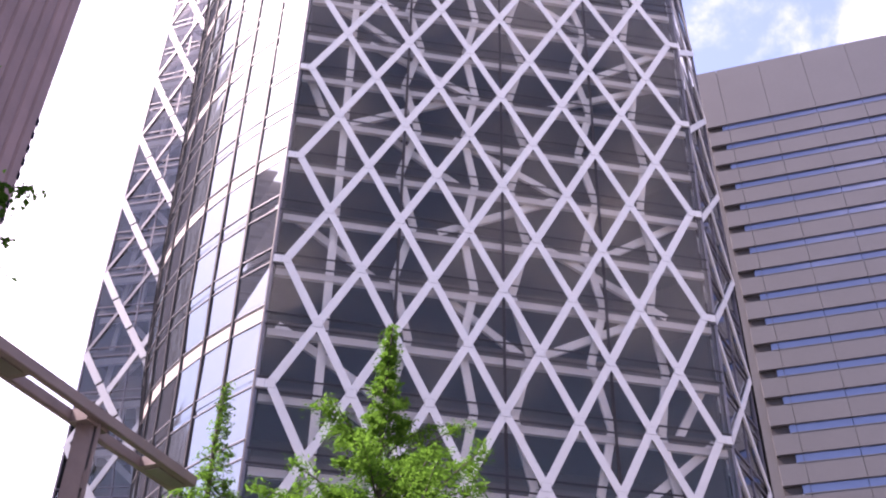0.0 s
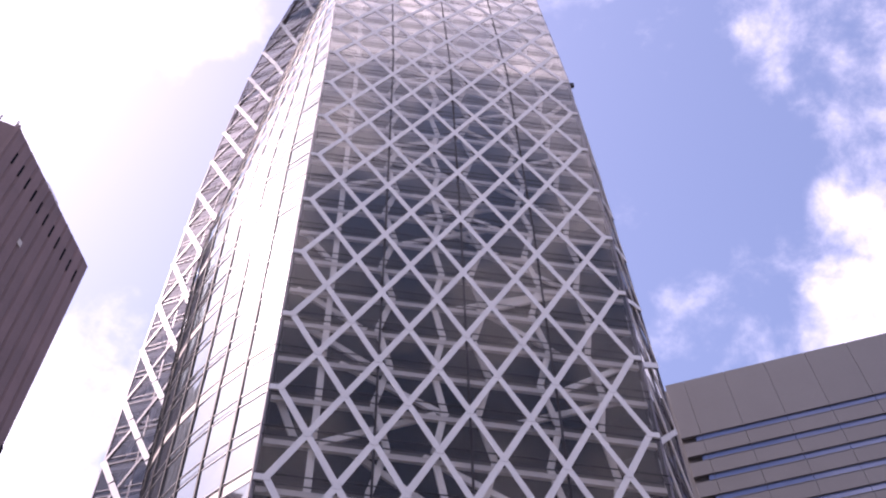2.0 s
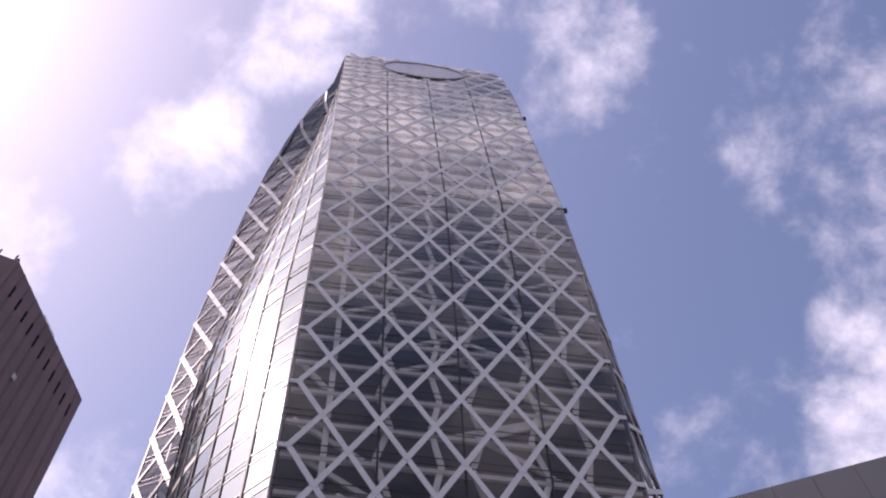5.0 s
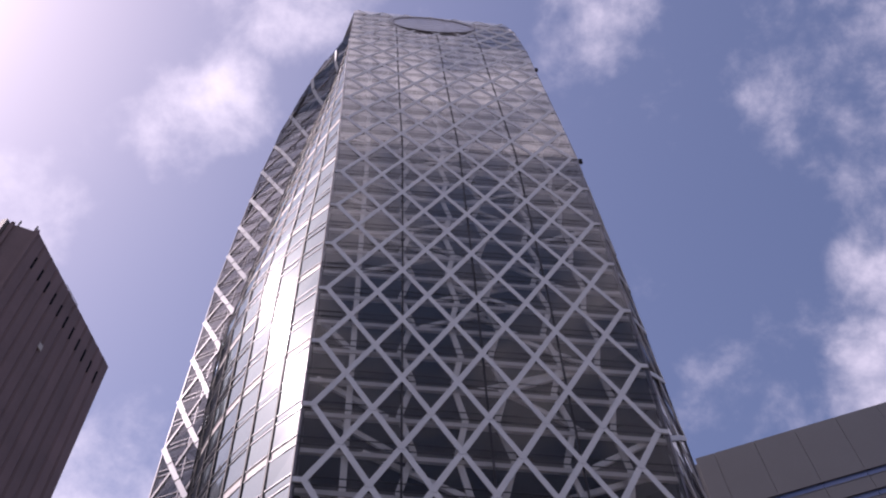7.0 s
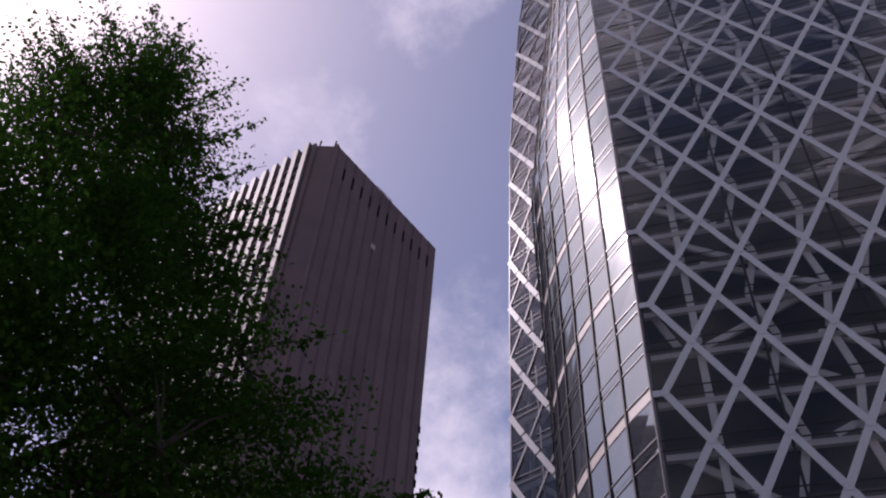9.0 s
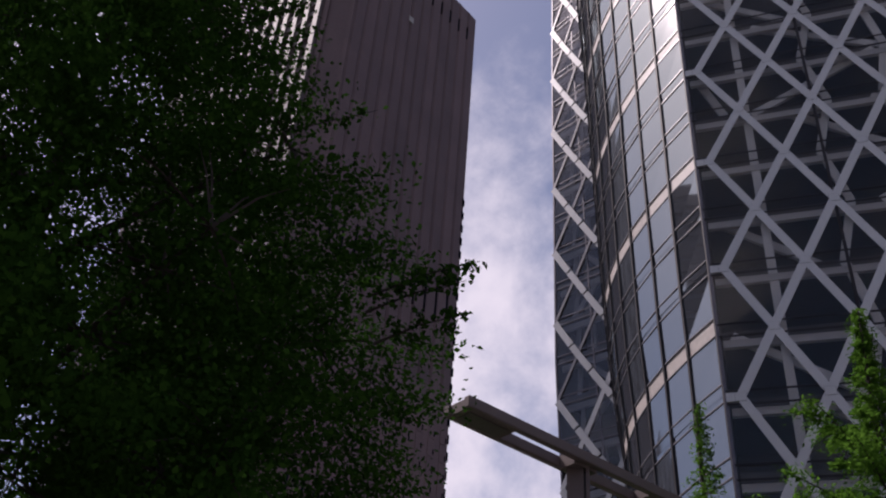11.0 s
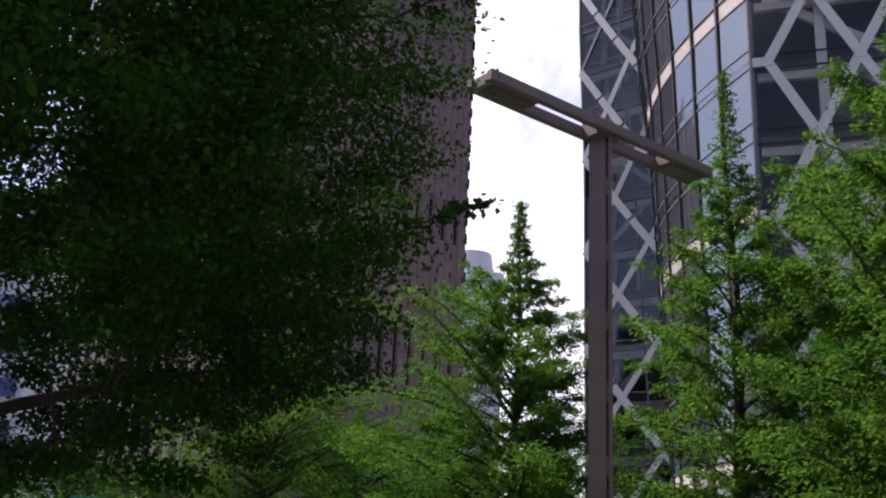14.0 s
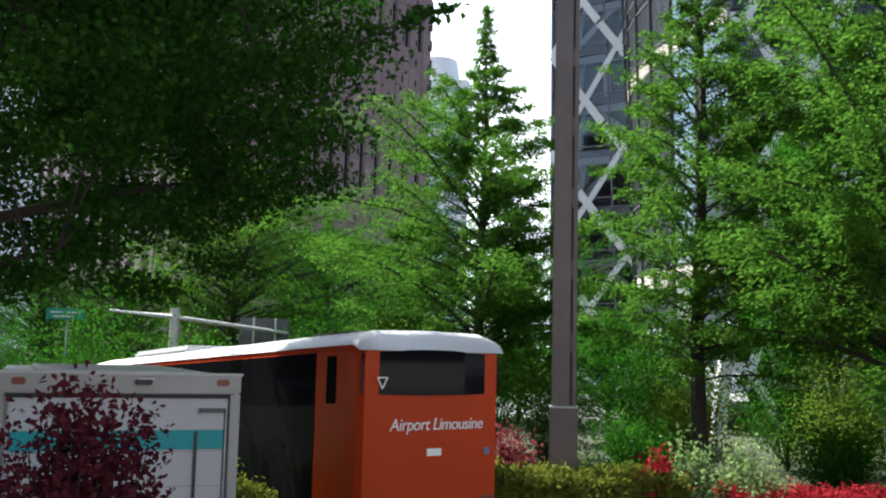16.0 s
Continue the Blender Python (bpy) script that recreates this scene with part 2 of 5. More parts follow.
M_PALEL = leafy("pale_shrub_leaves", (0.07, 0.14, 0.04), (0.27, 0.36, 0.15), 0.35)
M_TRUCK = material("truck_panel", (0.39, 0.39, 0.42), 0.4, 0.1, vary=0.08, scale=1.5)
M_TRIM = material("aluminium_trim", (0.27, 0.27, 0.28), 0.4, 0.5, vary=0.15)
M_TEAL = material("teal_stripe", (0.0, 0.25, 0.28), 0.4, vary=0.08)
M_AMBER = material("orange_marker", (0.17, 0.035, 0.02), 0.3, vary=0.1)
M_BUS = material("orange_paint", (0.44, 0.042, 0.004), 0.35, vary=0.06, scale=0.8, spec=0.2)
M_ROOF = material("bus_roof_white", (0.55, 0.55, 0.57), 0.35, vary=0.08)
M_RUBBER = material("black_rubber", (0.02, 0.02, 0.02), 0.7)
M_LETTER = material("letter_white", (0.85, 0.83, 0.80), 0.5, vary=0.04)
M_ROAD = material("asphalt", (0.05, 0.05, 0.052), 0.85, vary=0.3, scale=0.6, fine=60, bump=0.4)
M_PLAZA = material("plaza_paving", (0.17, 0.165, 0.16), 0.8, vary=0.2, scale=0.3, fine=8)
M_DARKW = material("dark_facade", (0.045, 0.04, 0.042), 0.7, vary=0.15, scale=0.2, fine=3)
M_WALL = material("pale_render", (0.36, 0.34, 0.32), 0.7, vary=0.12, scale=0.2, fine=3)
M_PAVE = material("paving", (0.28, 0.26, 0.25), 0.8, vary=0.2, scale=0.8, fine=30, each=0.15)
M_KERB = material("kerb_stone", (0.38, 0.37, 0.36), 0.8, vary=0.2, each=0.2)
M_SOIL = material("soil", (0.032, 0.042, 0.018), 0.95, vary=0.4, scale=1.0, fine=20, bump=0.6)


# ---- building tools ----
def thing(name, label, category, group="", kind="", at=(0, 0, 0)):
    ob = new(name)
    ob.location = at
    return tagged(ob, label, category, group, kind)


def mesh_of(name, verts, faces, mat):
    me = bpy.data.meshes.new(name)
    me.from_pydata([tuple(v) for v in verts], [], faces)
    me.materials.append(mat)
    me.update()
    return me


def piece(name, me, parent, m=None, label=""):
    ob = new(name, me)
    ob.parent = parent
    if m is not None:
        ob.matrix_local = m
    return tagged(ob, label)


def part(name, bm, mat, parent, label="", m=None, smooth=False):
    me = bpy.data.meshes.new(name)
    bm.to_mesh(me)
    bm.free()
    me.materials.append(mat)
    if smooth:
        for p in me.polygons:
            p.use_smooth = True
    return piece(name, me, parent, m, label)


def box_bm(x0, x1, y0, y1, z0, z1, bevel=0.0, bm=None):
    own = bm is None
    bm = bm or bmesh.new()
    r = bmesh.ops.create_cube(bm, size=1.0)
    for v in r["verts"]:
        v.co = Vector((x0 + (v.co.x + 0.5) * (x1 - x0), y0 + (v.co.y + 0.5) * (y1 - y0), z0 + (v.co.z + 0.5) * (z1 - z0)))
    if bevel and own:
        bmesh.ops.bevel(bm, geom=bm.edges[:], offset=bevel, segments=2, affect="EDGES")
    return bm


BOXF = [(0, 1, 3, 2), (4, 6, 7, 5), (0, 4, 5, 1), (2, 3, 7, 6), (0, 2, 6, 4), (1, 5, 7, 3)]
BOXV = [(x, y, z) for x in (-0.5, 0.5) for y in (-0.5, 0.5) for z in (-0.5, 0.5)]


def bar_pose(p, q, out, w, d):
    """The pose of a unit box as a bar from p to q, w wide across, d deep along out."""
    axis = (q - p)
    z = axis.normalized()
    y = (out - z * out.dot(z)).normalized()
    x = y.cross(z)
    m = Matrix((x * w, y * d, axis)).transposed().to_4x4()
    m.translation = (p + q) / 2
    return m


def frame_matrix(p, u, v):
    """x along u, y along v, z up, from p."""
    m = Matrix((u, v, Vector((0, 0, 1)))).transposed().to_4x4()
    m.translation = p
    return m


def bars_mesh(name, ms, mat):
    """Many bars in one mesh."""
    verts, faces = [], []
    for m in ms:
        n = len(verts)
        verts += [m @ Vector(v) for v in BOXV]
        faces += [tuple(n + i for i in f) for f in BOXF]
    return mesh_of(name, verts, faces, mat)


# ---- ground ----
def ground_sheet():
    bm = bmesh.new()
    bmesh.ops.create_grid(bm, x_segments=40, y_segments=40, size=2500)
    me = bpy.data.meshes.new("ground")
    bm.to_mesh(me)
    bm.free()
    me.materials.append(M_PLAZA)
    tagged(new("ground", me), "grey paved ground of the station square", "ground", kind="structure")


ground_sheet()
# the far verge runs along this line, behind the road
V0, VDIR = polar(-41.6, 14.3), (polar(-8, 15.6) - polar(-41.6, 14.3)).normalized()
VOUT = Vector((-VDIR.y, VDIR.x, 0))


def verge(a, b, z=0.0):
    """a metres along the verge, b behind its edge."""
    return V0 + VDIR * a + VOUT * b + Vector((0, 0, z))


def planting_bed():
    v = [verge(-60, 0.15, 0.16), verge(70, 0.15, 0.16), verge(70, 33, 0.16), verge(-60, 33, 0.16)]
    low = [p - Vector((0, 0, 0.16)) for p in v]
    me = mesh_of("planting_bed", v + low, [(0, 1, 2, 3), (0, 4, 5, 1), (1, 5, 6, 2), (2, 6, 7, 3), (3, 7, 4, 0)], M_SOIL)
    tagged(new("planting_bed", me), "raised soil bed under the street trees", "planting bed", kind="structure")


planting_bed()


def road_sheet():
    v = [verge(-90, -13.0, 0.006), verge(90, -13.0, 0.006), verge(90, 0.0, 0.006), verge(-90, 0.0, 0.006)]
    tagged(new("road", mesh_of("road", v, [(0, 1, 2, 3)], M_ROAD)), "dark asphalt street beside the planted verge", "road", kind="structure")


road_sheet()


def street_wall(name, p, q, depth, height, mat, label):
    """A plain building front that closes the square behind the camera, with recessed window bands."""
    u = (q - p).normalized()
    n = Vector((-u.y, u.x, 0))
    L = (q - p).length
    m = Matrix((u, n, Vector((0, 0, 1)))).transposed().to_4x4()
    m.translation = p
    t = thing(name, label, "building", kind="structure")
    part("body", box_bm(0, L, 0.6, depth, 0, height), M_DKWIN, t, m=m)
    z = 0.0
    while z < height:
        part("wall_band", box_bm(0, L, 0.0, 0.7, z, min(height, z + 2.4)), mat, t, m=m)
        z += 3.9
    return t


# two unseen pale fronts, added to bounce sunlight onto the tower's shaded face
street_wall("wall_south", Vector((70, -62, 0)), Vector((-90, -62, 0)), 20, 44, M_WALL, "unseen pale building front added to bounce light")
street_wall("wall_east", Vector((64, 42, 0)), Vector((64, -58, 0)), 20, 40, M_WALL, "unseen pale building front added to bounce light")
street_wall("wall_west_low", Vector((-112, -58, 0)), Vector((-112, 18.9, 0)), 20, 90, M_DARKW, "dark brown building front with window bands")
street_wall("wall_west_high", Vector((-112, 19, 0)), Vector((-112, 44, 0)), 20, 124, M_DARKW, "dark brown building front with window bands")

# ---- the lattice tower ----
TOP = 162.6          # height of its top edge above the eye
FLOOR_H = 3.7
ROW0 = 22.0          # a row of outer joints, above the eye
AZ_A = [(-26, -14.9), (96, -14.95), (110, -15.3), (126, -15.5), (163, -15.66)]
D_A = [(-26, 41.6), (20, 41.4), (50, 42.0), (96, 42.1), (111, 42.6), (126, 43.4), (140, 44.5), (148, 45.4), (163, 47.0)]
AZ_B = [(-26, 13.2), (22, 13.95), (44, 15.0), (66, 15.85), (96, 16.3), (111, 15.7), (126, 15.1), (140, 14.7), (155, 13.7), (163, 12.6)]
D_B = [(-26, 48.4), (22, 48.3), (59, 47.9), (96, 47.5), (111, 47.9), (126, 48.6), (140, 49.6), (163, 51.8)]
AZ_O = [(-26, -26.0), (29, -26.35), (40, -26.7), (74, -26.85), (104, -26.75), (118, -26.25), (132, -25.6), (144, -24.5), (153, -22.7), (159, -20.1), (162, -18.2), (163, -17.6)]
D_O = [(-26, 69.0), (100, 69.0), (124, 67.5), (140, 65.0), (150, 61.5), (158, 56.0), (163, 52.0)]
AZ_I = [(-26, -18.5), (0, -19.0), (10, -19.5), (20, -20.15), (26, -20.65), (30, -21.3), (36, -21.75), (41, -22.05), (52, -22.5), (63, -23.0), (79, -23.8), (94, -23.3), (109, -22.65), (116, -22.35), (125, -21.6), (133, -20.45), (141, -18.9), (148, -16.6), (156, -15.95), (163, -16.0)]
D_I = [(-26, 65.6), (79, 65.6), (99, 65.0), (115, 64.0), (132, 62.0), (146, 58.5), (155, 54.0), (163, 49.5)]
AZ_Q = [(-26, 16.0), (23, 16.2), (30, 16.35), (56, 17.0), (85, 17.15), (110, 16.9), (121, 16.7), (140, 15.9), (155, 15.0), (163, 13.6)]
D_Q = [(-26, 56.5), (121, 56.5), (163, 55.0)]


def on(az, d, h):
    return polar(table(az, h), table(d, h), h + EYE)


def face(s, h, back=0.0):
    """A place on the main front: s from its left joint line to its right one, h above the eye, back metres behind."""
    a, b = on(AZ_A, D_A, h), on(AZ_B, D_B, h)
    p = a.lerp(b, s)
    if back:
        u = (b - a).normalized()
        p = p + Vector((-u.y, u.x, 0)) * back
    return p


def left_wing(s, h, back=0.0):
    a, b = on(AZ_O, D_O, h), on(AZ_I, D_I, h)
    u = (b - a).normalized()
    return a.lerp(b, s) + Vector((-u.y, u.x, 0)) * back


def right_wing(s, h, back=0.0):
    a, b = face(1.035, h, 0.6), on(AZ_Q, D_Q, h)
    u = (b - a).normalized()
    return a.lerp(b, s) + Vector((-u.y, u.x, 0)) * back


def bay(s, h, back=0.0):
    """The curved glass bay between the left wing and the main front: s from the wing to the front."""
    a, b = on(AZ_I, D_I, h), face(-0.028, h, 0.3)
    u = (b - a)
    n = Vector((u.y, -u.x, 0)).normalized()
    bulge = table(((75, 0.13), (95, 0.085), (115, 0.04), (132, 0.015), (146, 0.004)), h) * u.length
    return a.lerp(b, s) + n * (bulge * 4 * s * (1 - s) * (1 - 0.25 * (s - 0.5)) - back)


M_MULLM = material("mullion_grey", (0.20, 0.19, 0.20), 0.4, 0.3)
tower = thing("tower", "tall office tower with white diagonal lattice over grey glass", "tower")
LOW = ROW0 - FLOOR_H * 6.6
UNIT_BAR = mesh_of("lattice_bar", BOXV, BOXF, M_WHITE)
SLIM_BAR = mesh_of("rising_bar", BOXV, BOXF, M_MULLM)


def lattice(surface, modules, parent, singles, width, depth, proud):
    """White diagonals from joint to joint; the first ones as pieces, the rest in one mesh."""
    rows = [(i, ROW0 + FLOOR_H * i) for i in range(-7, 39)]
    ms = []
    for (i, h), (_, g) in zip(rows, rows[1:]):
        if g > TOP + 0.5:
            break
        for j in range(modules):
            mid = (j + 0.5) / modules
            for edge in (j / modules, (j + 1) / modules):
                s0, s1 = (edge, mid) if i % 2 == 0 else (mid, edge)
                p, q = surface(s0, h, -proud), surface(s1, g, -proud)
                out = surface(0.5, h, -1.0) - surface(0.5, h, 0.0)
                ms.append(bar_pose(p, q + (q - p).normalized() * 0.12, out, width, depth))
    for m in ms[:singles]:
        piece("lattice_bar", UNIT_BAR, parent, m)
    if ms[singles:]:
        tagged(piece("upper_lattice", bars_mesh("upper_lattice", ms[singles:], M_WHITE), parent), kind="stuff")


floors = [ROW0 + FLOOR_H * i for i in range(-6, 39) if ROW0 + FLOOR_H * i < TOP]


def panel(surface, s0, s1, h0, h1, back, mat, name, parent, segs=1, jitter=0.0):
    verts, faces = [], []
    dj = [random.uniform(-jitter, jitter) for _ in range(4)]
    for k in range(segs + 1):
        s = s0 + (s1 - s0) * k / segs
        verts += [surface(s, h0, back + dj[0 if k == 0 else 1]), surface(s, h1, back + dj[2 if k == 0 else 3])]
    for k in range(segs):
        faces.append((2 * k, 2 * k + 2, 2 * k + 3, 2 * k + 1))
    return piece(name, mesh_of(name, verts, faces, mat), parent)


def strip(surface, s0, s1, h, height, back, depth, mat, name, parent, segs=1):
    """A level rail on a surface, with real depth."""
    verts, faces = [], []
    for k in range(segs + 1):
        s = s0 + (s1 - s0) * k / segs
        verts += [surface(s, h - height / 2, back), surface(s, h + height / 2, back), surface(s, h + height / 2, back + depth), surface(s, h - height / 2, back + depth)]
    for k in range(segs):
        a, b = 4 * k, 4 * k + 4
        faces += [(a, b, b + 1, a + 1), (a + 1, b + 1, b + 2, a + 2), (a, a + 3, b + 3, b), (a + 3, a + 2, b + 2, b + 3)]
    faces += [(0, 1, 2, 3), (4 * segs, 4 * segs + 3, 4 * segs + 2, 4 * segs + 1)]
    return mesh_of(name, verts, faces, mat)


def riser(surface, s, width, back, depth, mat, name, parent, h0=None, h1=None):
    """An upright line that follows the surface."""
    hs = [h for h in floors if (h0 is None or h >= h0) and (h1 is None or h <= h1)]
    verts, faces = [], []
    for h in hs:
        p, q = surface(s, h, back), surface(s, h, back + depth)
        u = (surface(s + 0.01, h) - surface(s, h)).normalized() * (width / 2)
        verts += [p - u, p + u, q + u, q - u]
    for k in range(len(hs) - 1):
        a, b = 4 * k, 4 * k + 4
        for i in range(4):
            faces.append((a + i, a + (i + 1) % 4, b + (i + 1) % 4, b + i))
    return piece(name, mesh_of(name, verts, faces, mat), parent)


def main_front():
    for h in floors:
        g = min(h + FLOOR_H, TOP)
        for k in range(4):
            s0, s1 = (-0.028, 0.25, 0.5, 0.75, 1.028)[k:k + 2]
            panel(face, s0, s1, h, g, 0.03, M_GLASS, "pane", tower, jitter=0.0025)
        piece("floor_rail", strip(face, -0.028, 1.028, h + 0.35, 0.10, 0.008, 0.03, M_LINE, "floor_rail", tower), tower)
        piece("floor_rail", strip(face, -0.028, 1.028, h - 0.35, 0.10, 0.008, 0.03, M_LINE, "floor_rail", tower), tower)
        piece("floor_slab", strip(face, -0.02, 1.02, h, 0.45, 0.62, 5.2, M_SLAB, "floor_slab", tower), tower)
        piece("ceiling_beam", strip(face, -0.02, 1.02, h - 0.62, 0.40, 0.3, 0.25, M_INNERDIM, "ceiling_beam", tower), tower)
    for s in (0.25, 0.5, 0.75):
        riser(face, s, 0.16, 0.004, 0.03, M_LINE, "joint_rail", tower)
    for s in (-0.028, 1.028):
        riser(face, s, 0.16, 0.06, 0.3, M_MULLD, "edge_rail", tower)
    # brackets at the outer joints
    for i in range(-3, 20):
        h = ROW0 + 2 * FLOOR_H * i
        if h < TOP:
            for s, e in ((-0.028, 0.0), (1.0, 1.028)):
                piece("joint_bracket", strip(face, s, e, h, 0.46, -0.03, 0.2, M_WHITE, "joint_bracket", tower), tower)
    # white steel behind the glass
    ms = []
    for i, h in enumerate(floors[:-1]):
        g = h + FLOOR_H
        out = face(0.5, h, -1) - face(0.5, h)
        for s, lean in ((0.10, 0.0), (0.265, 0.02), (0.42, -0.015), (0.545, 0.02), (0.73, -0.02), (0.88, 0.012)):
            a, b = (s - lean, s + lean) if i % 2 == 0 else (s + lean, s - lean)
            ms.append(bar_pose(face(a, h, 0.45), face(b, g, 0.45), out, 0.44, 0.16))
        a = 0.05 + 0.9 * ((i * 0.37) % 1.0)
        b = min(1.0, max(0.0, a + (0.3 if i % 2 else -0.3)))
        ms.append(bar_pose(face(a, h, 0.7), face(b, g, 0.7), out, 0.45, 0.2))
        a = 0.05 + 0.9 * ((i * 0.61 + 0.3) % 1.0)
        b = min(1.0, max(0.0, a + (-0.22 if i % 3 else 0.34)))
        ms.append(bar_pose(face(a, h, 0.95), face(b, g, 0.95), out, 0.45, 0.2))
    tagged(piece("inner_steel", bars_mesh("inner_steel", ms, M_INNER), tower), kind="stuff")
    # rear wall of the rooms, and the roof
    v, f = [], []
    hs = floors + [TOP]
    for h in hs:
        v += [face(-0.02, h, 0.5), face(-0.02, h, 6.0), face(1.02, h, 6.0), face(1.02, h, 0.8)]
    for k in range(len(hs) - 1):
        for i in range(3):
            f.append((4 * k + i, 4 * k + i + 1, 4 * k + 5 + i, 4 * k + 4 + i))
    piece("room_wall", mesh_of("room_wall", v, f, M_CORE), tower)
    lattice(face, 6, tower, 300, 0.44, 0.05, 0.0)
    # plates over the crossings, with the seams of the bars showing round them
    plate = mesh_of("joint_plate", [(x * 0.50, y * 0.02, z * 0.42) for x, y, z in BOXV], BOXF, M_WHITE)
    rim = mesh_of("joint_seam", [(x * 0.53, y * 0.012, z * 0.45) for x, y, z in BOXV], BOXF, M_MULLM)
    for i in range(-4, 9):
        h = ROW0 + FLOOR_H * i
        a, b = face(0.0, h), face(1.0, h)
        u = (b - a).normalized()
        for j in range(7 if i % 2 == 0 else 6):
            p = face((j + (0 if i % 2 == 0 else 0.5)) / 6, h, -0.034)
            m = frame_matrix(p, u, Vector((-u.y, u.x, 0)))
            ob = piece("joint_plate", plate, tower, m)
            piece("joint_seam", rim, ob, Matrix.Translation((0, 0.006, 0)))


main_front()


def round_window():
    """The round opening in the crown: a white ring with pale glass."""
    c, hu, hv, mid = 0.49, 0.272, 6.0, 154.9
    v, f = [], []
    n = 48
    for k in range(n):
        a = 2 * math.pi * k / n
        for r in (0.95, 1.03):
            for back in (-0.20, 0.05):
                v.append(face(c + hu * r * math.cos(a), mid + hv * r * math.sin(a), back))
    for k in range(n):
        a, b = 4 * k, 4 * ((k + 1) % n)
        f += [(a, b, b + 2, a + 2), (a + 2, b + 2, b + 3, a + 3), (a + 3, b + 3, b + 1, a + 1), (a + 1, b + 1, b, a)]
    piece("round_frame", mesh_of("round_frame", v, f, M_MULLM), tower)
    v = [face(c, mid, -0.06)] + [face(c + hu * 0.95 * math.cos(2 * math.pi * k / n), mid + hv * 0.95 * math.sin(2 * math.pi * k / n), -0.06) for k in range(n)]
    piece("round_pane", mesh_of("round_pane", v, [(0, k + 1, (k + 1) % n + 1) for k in range(n)], M_PALE), tower, label="pale round glass with a grey frame")
    for q in (-0.6, -0.3, 0.0, 0.3, 0.6):
        e = hv * 0.94 * math.sqrt(1 - q * q)
        m = bar_pose(face(c + hu * q, mid - e, -0.08), face(c + hu * q, mid + e, -0.08), Vector((0, -1, 0)), 0.08, 0.03)
        piece("round_mullion", SLIM_BAR, tower, m)
    for q in (-0.66, -0.33, 0.0, 0.33, 0.66):
        e = hu * 0.94 * math.sqrt(1 - q * q)
        m = bar_pose(face(c - e, mid + hv * q, -0.08), face(c + e, mid + hv * q, -0.08), Vector((0, -1, 0)), 0.08, 0.03)
        piece("round_mullion", SLIM_BAR, tower, m)


round_window()


def diagonals(surface):
    """Broad white bars that fall three storeys across the wing, each in four lengths, and slimmer ones that rise behind
    them, coloured grey higher up as if unlit.
    """
    drop = 3 * FLOOR_H
    for i in range(-8, 42, 2):
        h = ROW0 + FLOOR_H * i
        out = surface(0.5, h, -1.0) - surface(0.5, h)
        for k in range(4):
            q0, q1 = k / 4 + 0.008, (k + 1) / 4 - 0.008
            if LOW < h - drop * q1 and h - drop * q0 < TOP - 2:
                p, q = surface(q0, h - drop * q0, -0.08), surface(q1, h - drop * q1, -0.08)
                piece("lattice_bar", UNIT_BAR, tower, bar_pose(p, q, out, 0.56, 0.08))
        for k in range(3):
            q0, q1 = k / 3, (k + 1) / 3
            if LOW < h + drop * q0 and h + drop * q1 < TOP - 2:
                # upper rising bars are greyed: the sun they miss is put into the colour
                low = h < ROW0 + 14
                p, q = surface(q0, h + drop * q0, 0.02), surface(q1, h + drop * q1, 0.02)
                piece("rising_bar", UNIT_BAR if low else SLIM_BAR, tower, bar_pose(p, q, out, 0.42 if low else 0.24, 0.08))


def wing(surface, singles, mat):
    for h in floors:
        g = min(h + FLOOR_H, TOP)
        panel(surface, 0.0, 1.0, h, g, 0.1, mat, "side_pane", tower, jitter=0.03)
        for dh in (0.35, -0.35):
            piece("side_rail", strip(surface, 0.0, 1.0, h + dh, 0.09, 0.03, 0.06, M_MULLD, "side_rail", tower), tower)
    for s in (0.0, 1.0):
        riser(surface, s, 0.14, 0.0, 0.2, M_MULLD, "side_edge", tower)
    riser(surface, 0.55, 0.12, 0.04, 0.12, M_MULLD, "side_joint", tower)
    if surface is left_wing:
        diagonals(surface)
    else:
        lattice(surface, 1, tower, singles, 0.42, 0.10, 0.03)
    # the rooms behind: rear wall and slabs coloured dark for dimness, white steel toned down
    v, f, ms = [], [], []
    hs = floors + [TOP]
    for h in hs:
        v += [surface(0.0, h, 0.3), surface(0.05, h, 3.6), surface(0.95, h, 3.6), surface(1.0, h, 0.3)]
    for k in range(len(hs) - 1):
        for i in range(3):
            f.append((4 * k + i, 4 * k + i + 1, 4 * k + 5 + i, 4 * k + 4 + i))
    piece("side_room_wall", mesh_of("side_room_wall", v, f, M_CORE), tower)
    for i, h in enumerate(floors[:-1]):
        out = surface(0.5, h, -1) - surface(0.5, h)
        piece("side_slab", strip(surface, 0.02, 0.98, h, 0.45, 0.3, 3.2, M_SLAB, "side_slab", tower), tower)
        ms.append(bar_pose(surface(0.05, h - 0.6, 0.6), surface(0.95, h - 0.6, 0.6), out, 0.5, 0.25))
        for s, lean in ((0.22, 0.03), (0.68, -0.04)):
            ms.append(bar_pose(surface(s - lean, h, 1.3), surface(s + lean, h + FLOOR_H, 1.3), out, 0.36, 0.2))
        a, b = ((0.15, 0.7), (0.85, 0.3), (0.5, 0.5))[i % 3]
        ms.append(bar_pose(surface(a, h, 0.9), surface(b, h + FLOOR_H, 0.9), out, 0.45, 0.25))
    tagged(piece("side_steel", bars_mesh("side_steel", ms, M_INNERDIM), tower), kind="stuff")


wing(left_wing, 0, M_WING)
wing(right_wing, 120, M_WING)


